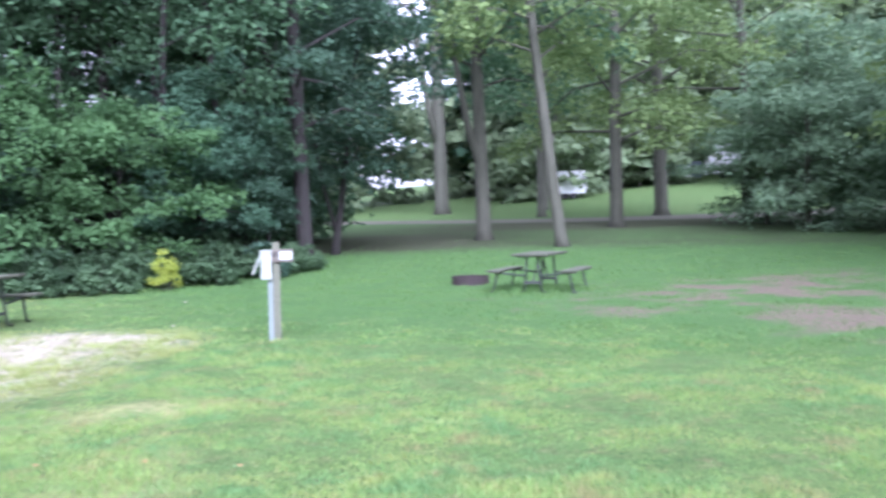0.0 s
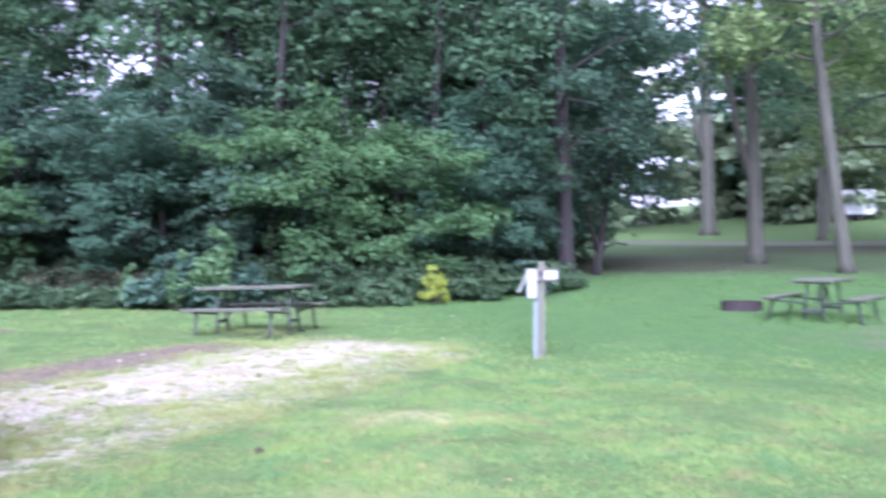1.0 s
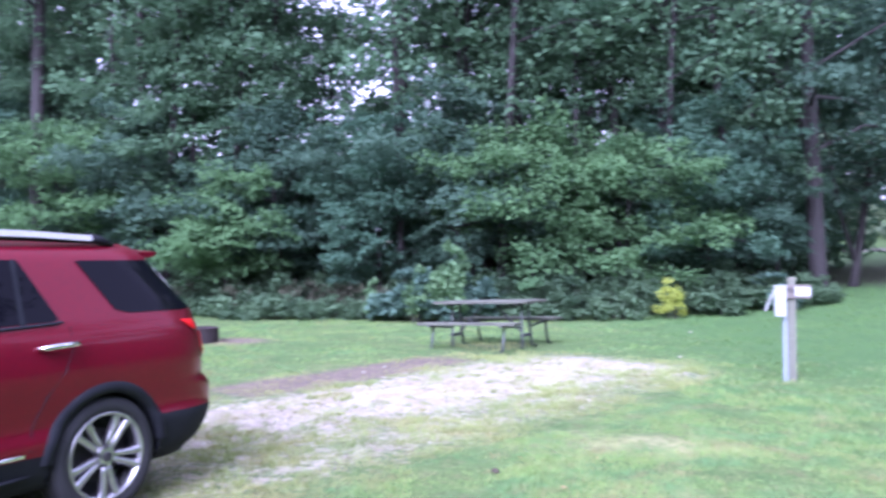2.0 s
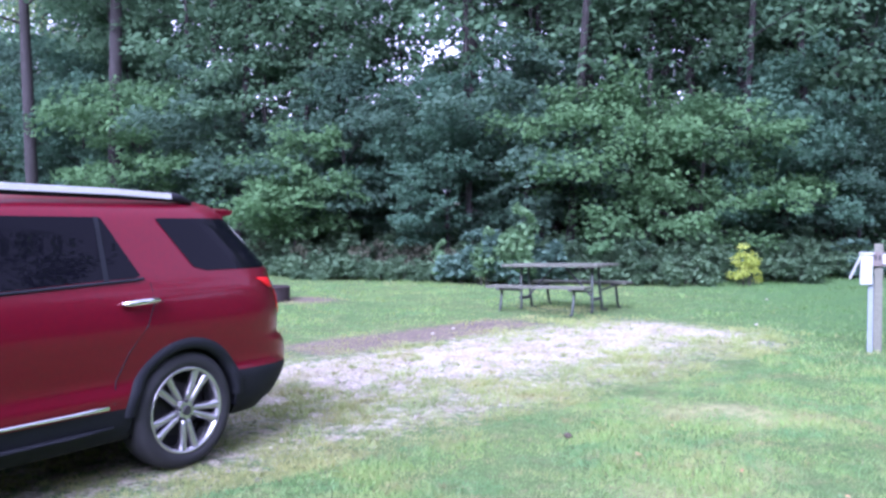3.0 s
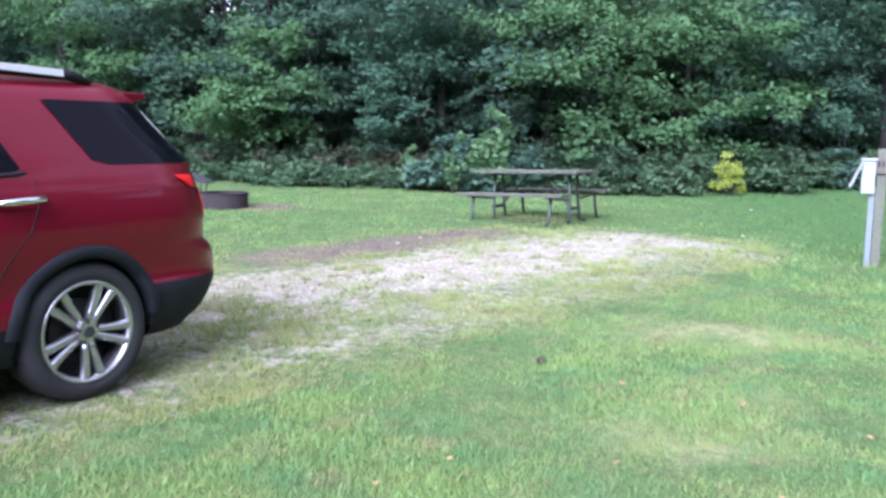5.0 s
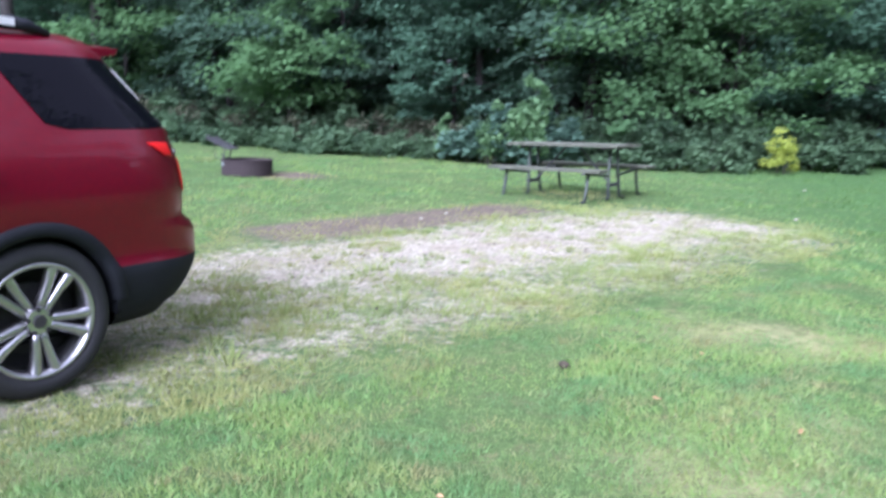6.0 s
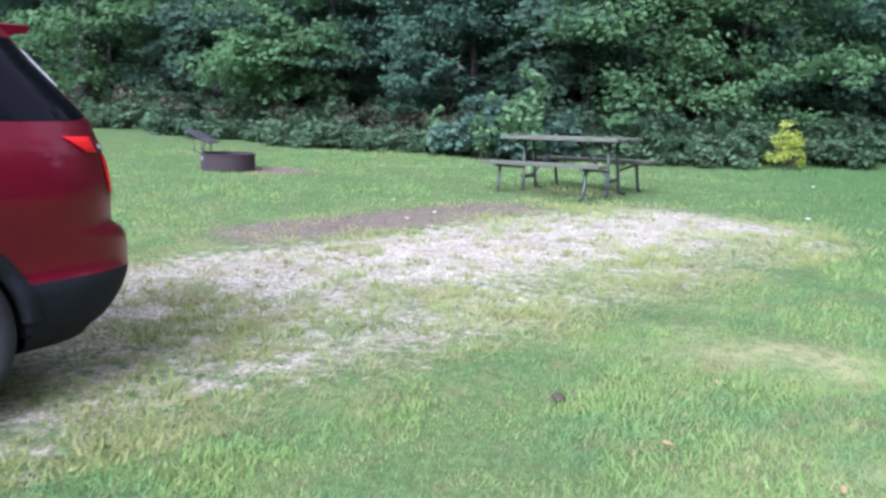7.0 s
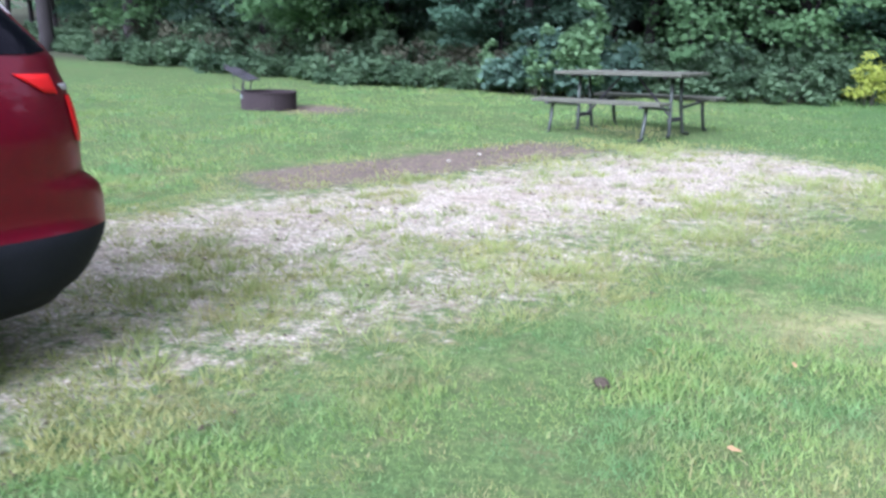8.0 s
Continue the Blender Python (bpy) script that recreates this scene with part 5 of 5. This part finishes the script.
for name, x, y, length, height, mat, turn, label in (("travel_trailer", 58.3, 73.5, 4.0, 3.0, CAMPER_WHITE, -38, "white travel trailer parked on the far lawn"),
                                                     ("motorhome", 86.0, 76.0, 5.5, 4.2, CAMPER_WHITE, -40, "pale motorhome parked among far trees"),
                                                     ("pickup_camper", 80.0, 78.0, 5.0, 2.6, CAMPER_BLUE, -40, "dark blue camper parked among far trees")):
    ob = make_camper(name, length, height, mat, label)
    set_down(ob, x, y, turn)


# ---- loose ground cover ----
def scatter(count, r0, r1, az0, az1, power=0.5):
    r = np.abs(r0 + (r1 - r0) * rng.uniform(0, 1, count) ** (1 / (2 * power)) + rng.normal(0, 0.5, count))
    a = np.radians(rng.uniform(az0, az1, count) + rng.normal(0, 7, count))
    return 0.3 + r * np.sin(a), -0.6 + r * np.cos(a), r


def blades(count, r0, r1, az0, az1, tall_m, wide_m):
    x, y, r = scatter(count, r0, r1, az0, az1)
    clump = soft_step(0.25, 0.75, patchy(x, y, 0.5, 21.0))
    bare = np.clip(0.9 * gravel_amount(x, y) + 1.05 * soil_amount(x, y) + 1.5 * litter_shade_amount(x, y), 0, 1)
    stony = gravel_amount(x, y)
    tuft = soft_step(stony - 0.12, stony + 0.10, 0.56 + 1.5 * (patchy(x, y, 0.16, 51.0) - 0.5) + 0.7 * (patchy(x, y, 0.42, 55.0) - 0.5))
    open_soil = np.clip(0.85 * soil_amount(x, y) + 1.5 * litter_shade_amount(x, y), 0, 1)
    keep = rng.uniform(0, 1, count) < np.where(stony > 0.02, tuft, 1.0) * (1 - open_soil * (1.08 - 0.3 * clump)) * (0.72 + 0.28 * clump)
    x, y, clump, bare = x[keep], y[keep], clump[keep], bare[keep]
    n = len(x)
    z = land(x, y) - 0.012 - 0.025 * gravel_amount(x, y)
    h = tall_m * (1 + 2.2 * np.exp(-((x - 10.2) ** 2 + (y - 12.9) ** 2) / 0.9) + 0.8 * np.exp(-((x - 3.715) ** 2 + (y - 9.64) ** 2) / 0.06)) * rng.uniform(0.5, 1.25, n) * (0.7 + 0.6 * clump) * (1 - 0.3 * bare)
    a = rng.uniform(0, 2 * np.pi, n)
    w = wide_m * rng.uniform(0.7, 1.3, n)
    lean = rng.normal(0, 0.55, (n, 2)) * h[:, None]
    base = np.stack([x, y, z], -1)
    side = np.stack([np.cos(a) * w / 2, np.sin(a) * w / 2, np.zeros(n)], -1)
    tip = base + np.stack([lean[:, 0], lean[:, 1], h], -1)
    return np.stack([base - side, base + side, tip], 1)


turf = np.concatenate([blades(50000, 0.0, 13, -180, 180, 0.045, 0.011), blades(480000, 3.2, 10.5, -42, 66, 0.038, 0.0072), blades(130000, 9.5, 20, -36, 66, 0.048, 0.016), blades(65000, 19, 36, -10, 66, 0.06, 0.032)])
tx, ty = turf[:, 0, 0], turf[:, 0, 1]
off = np.hypot(tx + 1, ty - 1) + 5 * (patchy(tx, ty, 1.1, 91.0) - 0.5)
draw = rng.uniform(0, 1, len(turf))
thin = gravel_amount(tx, ty) + 0.6 * soil_amount(tx, ty) * (tx < 4) > 0.16
# deep: blades that get the painted tree shade
deep = ~thin & (soft_step(5.5, 13, off) * soft_step(0.0, 5.0, tx) > draw)
middle = ~thin & ~deep & (soft_step(7, 13, off) > draw)
for name, chosen, mat, label in (("dry_tufts", thin, BLADE_DRY, "thin yellow-green grass tufts growing through the gravel pad"),
                                 ("grass", ~thin & ~deep & ~middle, BLADE, "short mown yellow-green grass blades near the pitch"),
                                 ("middle_grass", middle, BLADE_MID, "yellow-green mown grass round the fire ring and table"),
                                 ("shaded_grass", deep, BLADE_SHADED, "mown grass blades farther across the lawn, coloured darker for tree shade")):
    tagged(new(name, raw_mesh(name, turf[chosen].reshape(-1, 3), 3, mat)), label, "grass", kind="stuff")


def build_tufts():
    """Separate grass tufts standing in the gravel, and dark bits of twig and leaf between them."""
    x, y = rng.uniform(-4.8, 3.2, 9000), rng.uniform(3.6, 12.8, 9000)
    keep = (gravel_amount(x, y) > 0.2) & (rng.uniform(0, 1, len(x)) < 0.11 + 0.30 * soft_step(0.45, 0.7, patchy(x, y, 0.8, 77.0)))
    x, y = x[keep], y[keep]
    ex, ey = rng.uniform(-3.5, 4, 5000), rng.uniform(4, 12, 5000)
    eu, ev = pad(ex, ey)
    edge = (np.abs(ev - 0.1) < 0.55) & (eu > -1) & (eu < 7) & (rng.uniform(0, 1, len(ex)) < 0.25)
    x, y = np.concatenate([x, ex[edge]]), np.concatenate([y, ey[edge]])
    big = np.concatenate([np.ones(len(x) - edge.sum()), np.full(edge.sum(), 1.45)])
    each = 34
    spread = np.repeat(big * rng.uniform(0.03, 0.085, len(x)), each)
    tall_m = np.repeat(big * rng.uniform(0.04, 0.09, len(x)), each)
    cx, cy = np.repeat(x, each), np.repeat(y, each)
    n = len(cx)
    ox, oy = rng.normal(0, 1, n) * spread, rng.normal(0, 1, n) * spread
    h = tall_m * rng.uniform(0.5, 1.2, n)
    base = np.stack([cx + 0.6 * ox, cy + 0.6 * oy, land(cx, cy) - 0.035], -1)
    a = rng.uniform(0, np.pi, n)
    side = np.stack([np.cos(a), np.sin(a), 0 * a], -1) * rng.uniform(0.003, 0.006, n)[:, None]
    tip = base + np.stack([0.9 * ox, 0.9 * oy, h], -1)
    tagged(new("pad_tufts", raw_mesh("pad_tufts", np.stack([base - side, base + side, tip], 1).reshape(-1, 3), 3, BLADE_TUFT)), "small green grass tufts standing in the gravel", "grass", kind="stuff")
    x, y = rng.uniform(-5, 4, 6000), rng.uniform(3.2, 13, 6000)
    keep = rng.uniform(0, 1, len(x)) < 0.05 + 0.5 * (gravel_amount(x, y) > 0.12) + 0.5 * (soil_amount(x, y) > 0.25)
    x, y = x[keep], y[keep]
    n = len(x)
    a, s = rng.uniform(0, 2 * np.pi, n), rng.uniform(0.008, 0.026, n)
    along = np.stack([np.cos(a), np.sin(a), rng.uniform(-0.2, 0.2, n)], -1) * s[:, None]
    over = np.stack([-np.sin(a), np.cos(a), rng.uniform(-0.6, 0.6, n)], -1) * (0.45 * s)[:, None]
    c = np.stack([x, y, land(x, y) - 0.006 + 0 * x], -1)
    tagged(new("leaf_bits", raw_mesh("leaf_bits", np.stack([c - along, c - over, c + along, c + over], 1).reshape(-1, 3), 4, LEAF_BITS)), "dark bits of leaf and twig strewn on gravel and soil", "litter", kind="stuff")


build_tufts()


def build_chips():
    """Limestone chips lying on the pad."""
    x, y = rng.uniform(-4.5, 3, 60000), rng.uniform(3.5, 12.5, 60000)
    keep = rng.uniform(0, 1, len(x)) < np.clip(gravel_amount(x, y) - 0.1, 0, 1) * 0.75
    x, y = x[keep][:16000], y[keep][:16000]
    n = len(x)
    s = 0.005 + 0.013 * rng.uniform(0, 1, n) ** 2
    turn = rng.uniform(0, 2 * np.pi, n)
    faces = ((0, 1, 4), (1, 2, 4), (2, 3, 4), (3, 0, 4))
    corners = []
    for k in range(4):
        a = turn + k * np.pi / 2 + rng.uniform(-0.4, 0.4, n)
        corners.append(np.stack([x + s * np.cos(a), y + s * np.sin(a), land(x, y) - 0.03 + 0 * s], -1))
    corners.append(np.stack([x + s * rng.uniform(-0.4, 0.4, n), y + s * rng.uniform(-0.4, 0.4, n), land(x, y) - 0.022 + s * 0.8], -1))
    verts = np.stack([np.stack([corners[i] for i in f], 1) for f in faces], 1).reshape(-1, 3)
    tagged(new("gravel_chips", raw_mesh("gravel_chips", verts, 3, CHIP)), "loose pale limestone chips on the pad", "gravel", kind="stuff")


build_chips()

# single fallen leaves and a clod on the lawn
leaf_bm = bmesh.new()
rim = [leaf_bm.verts.new(p) for p in ((-0.035, 0, 0.004), (-0.013, 0.019, 0.014), (0.013, 0.016, 0.01), (0.038, 0, 0.015), (0.013, -0.018, 0.012), (-0.013, -0.02, 0.006))]
mid = leaf_bm.verts.new((0, 0, 0.002))
for k in range(6):
    leaf_bm.faces.new((rim[k], rim[(k + 1) % 6], mid))
fallen = part("fallen_leaf", leaf_bm, FALLEN)
tagged(fallen, "curled tan fallen leaf lying on the grass", "leaf", "fallen leaves")
spots = [(0.668, 5.02), (0.98, 5.84), (0.40, 5.85), (1.72, 4.33), (0.53, 3.86), (1.13, 3.58), (-0.43, 3.52), (-0.17, 3.81), (1.25, 4.75), (2.6, 5.2), (3.4, 5.8), (3.0, 6.8), (4.3, 4.5), (5.0, 6.2)]
for n, (x, y) in enumerate(spots):
    m = Matrix.Translation((x, y, float(land(x, y)) + 0.024)) @ Euler((0.3 * math.sin(n), 0.3 * math.cos(2 * n), 1.7 * n)).to_matrix().to_4x4() @ Matrix.Scale(0.75, 4)
    if n == 0:
        fallen.matrix_basis = m
    else:
        copy_thing(fallen, m)
for n, (x, y) in enumerate(((3.89, 15.6), (-1.5, 10.45), (-1.3, 10.95), (2.9, 11.9))):
    bm = bmesh.new()
    bmesh.ops.create_icosphere(bm, subdivisions=2, radius=0.028)
    for v in bm.verts:
        v.co *= 1 + 0.4 * noise.noise(v.co * 20 + Vector((n, 0, 0)))
        v.co.z *= 0.5
    stone = part("pale_stone", bm, STONE)
    stone.matrix_basis = Matrix.Translation((x, y, float(land(x, y)) + 0.014))
    tagged(stone, "small pale stone lying on the lawn", "stone", "pale stones")
clod = bmesh.new()
bmesh.ops.create_icosphere(clod, subdivisions=2, radius=0.032)
for v in clod.verts:
    v.co *= 1 + 0.5 * noise.noise(v.co * 28)
    v.co.z *= 0.7
clod = part("dirt_clod", clod, LEAF_BITS)
clod.matrix_basis = Matrix.Translation((0.223, 5.462, 0.022))
tagged(clod, "small dark clod of earth on the grass", "clod")
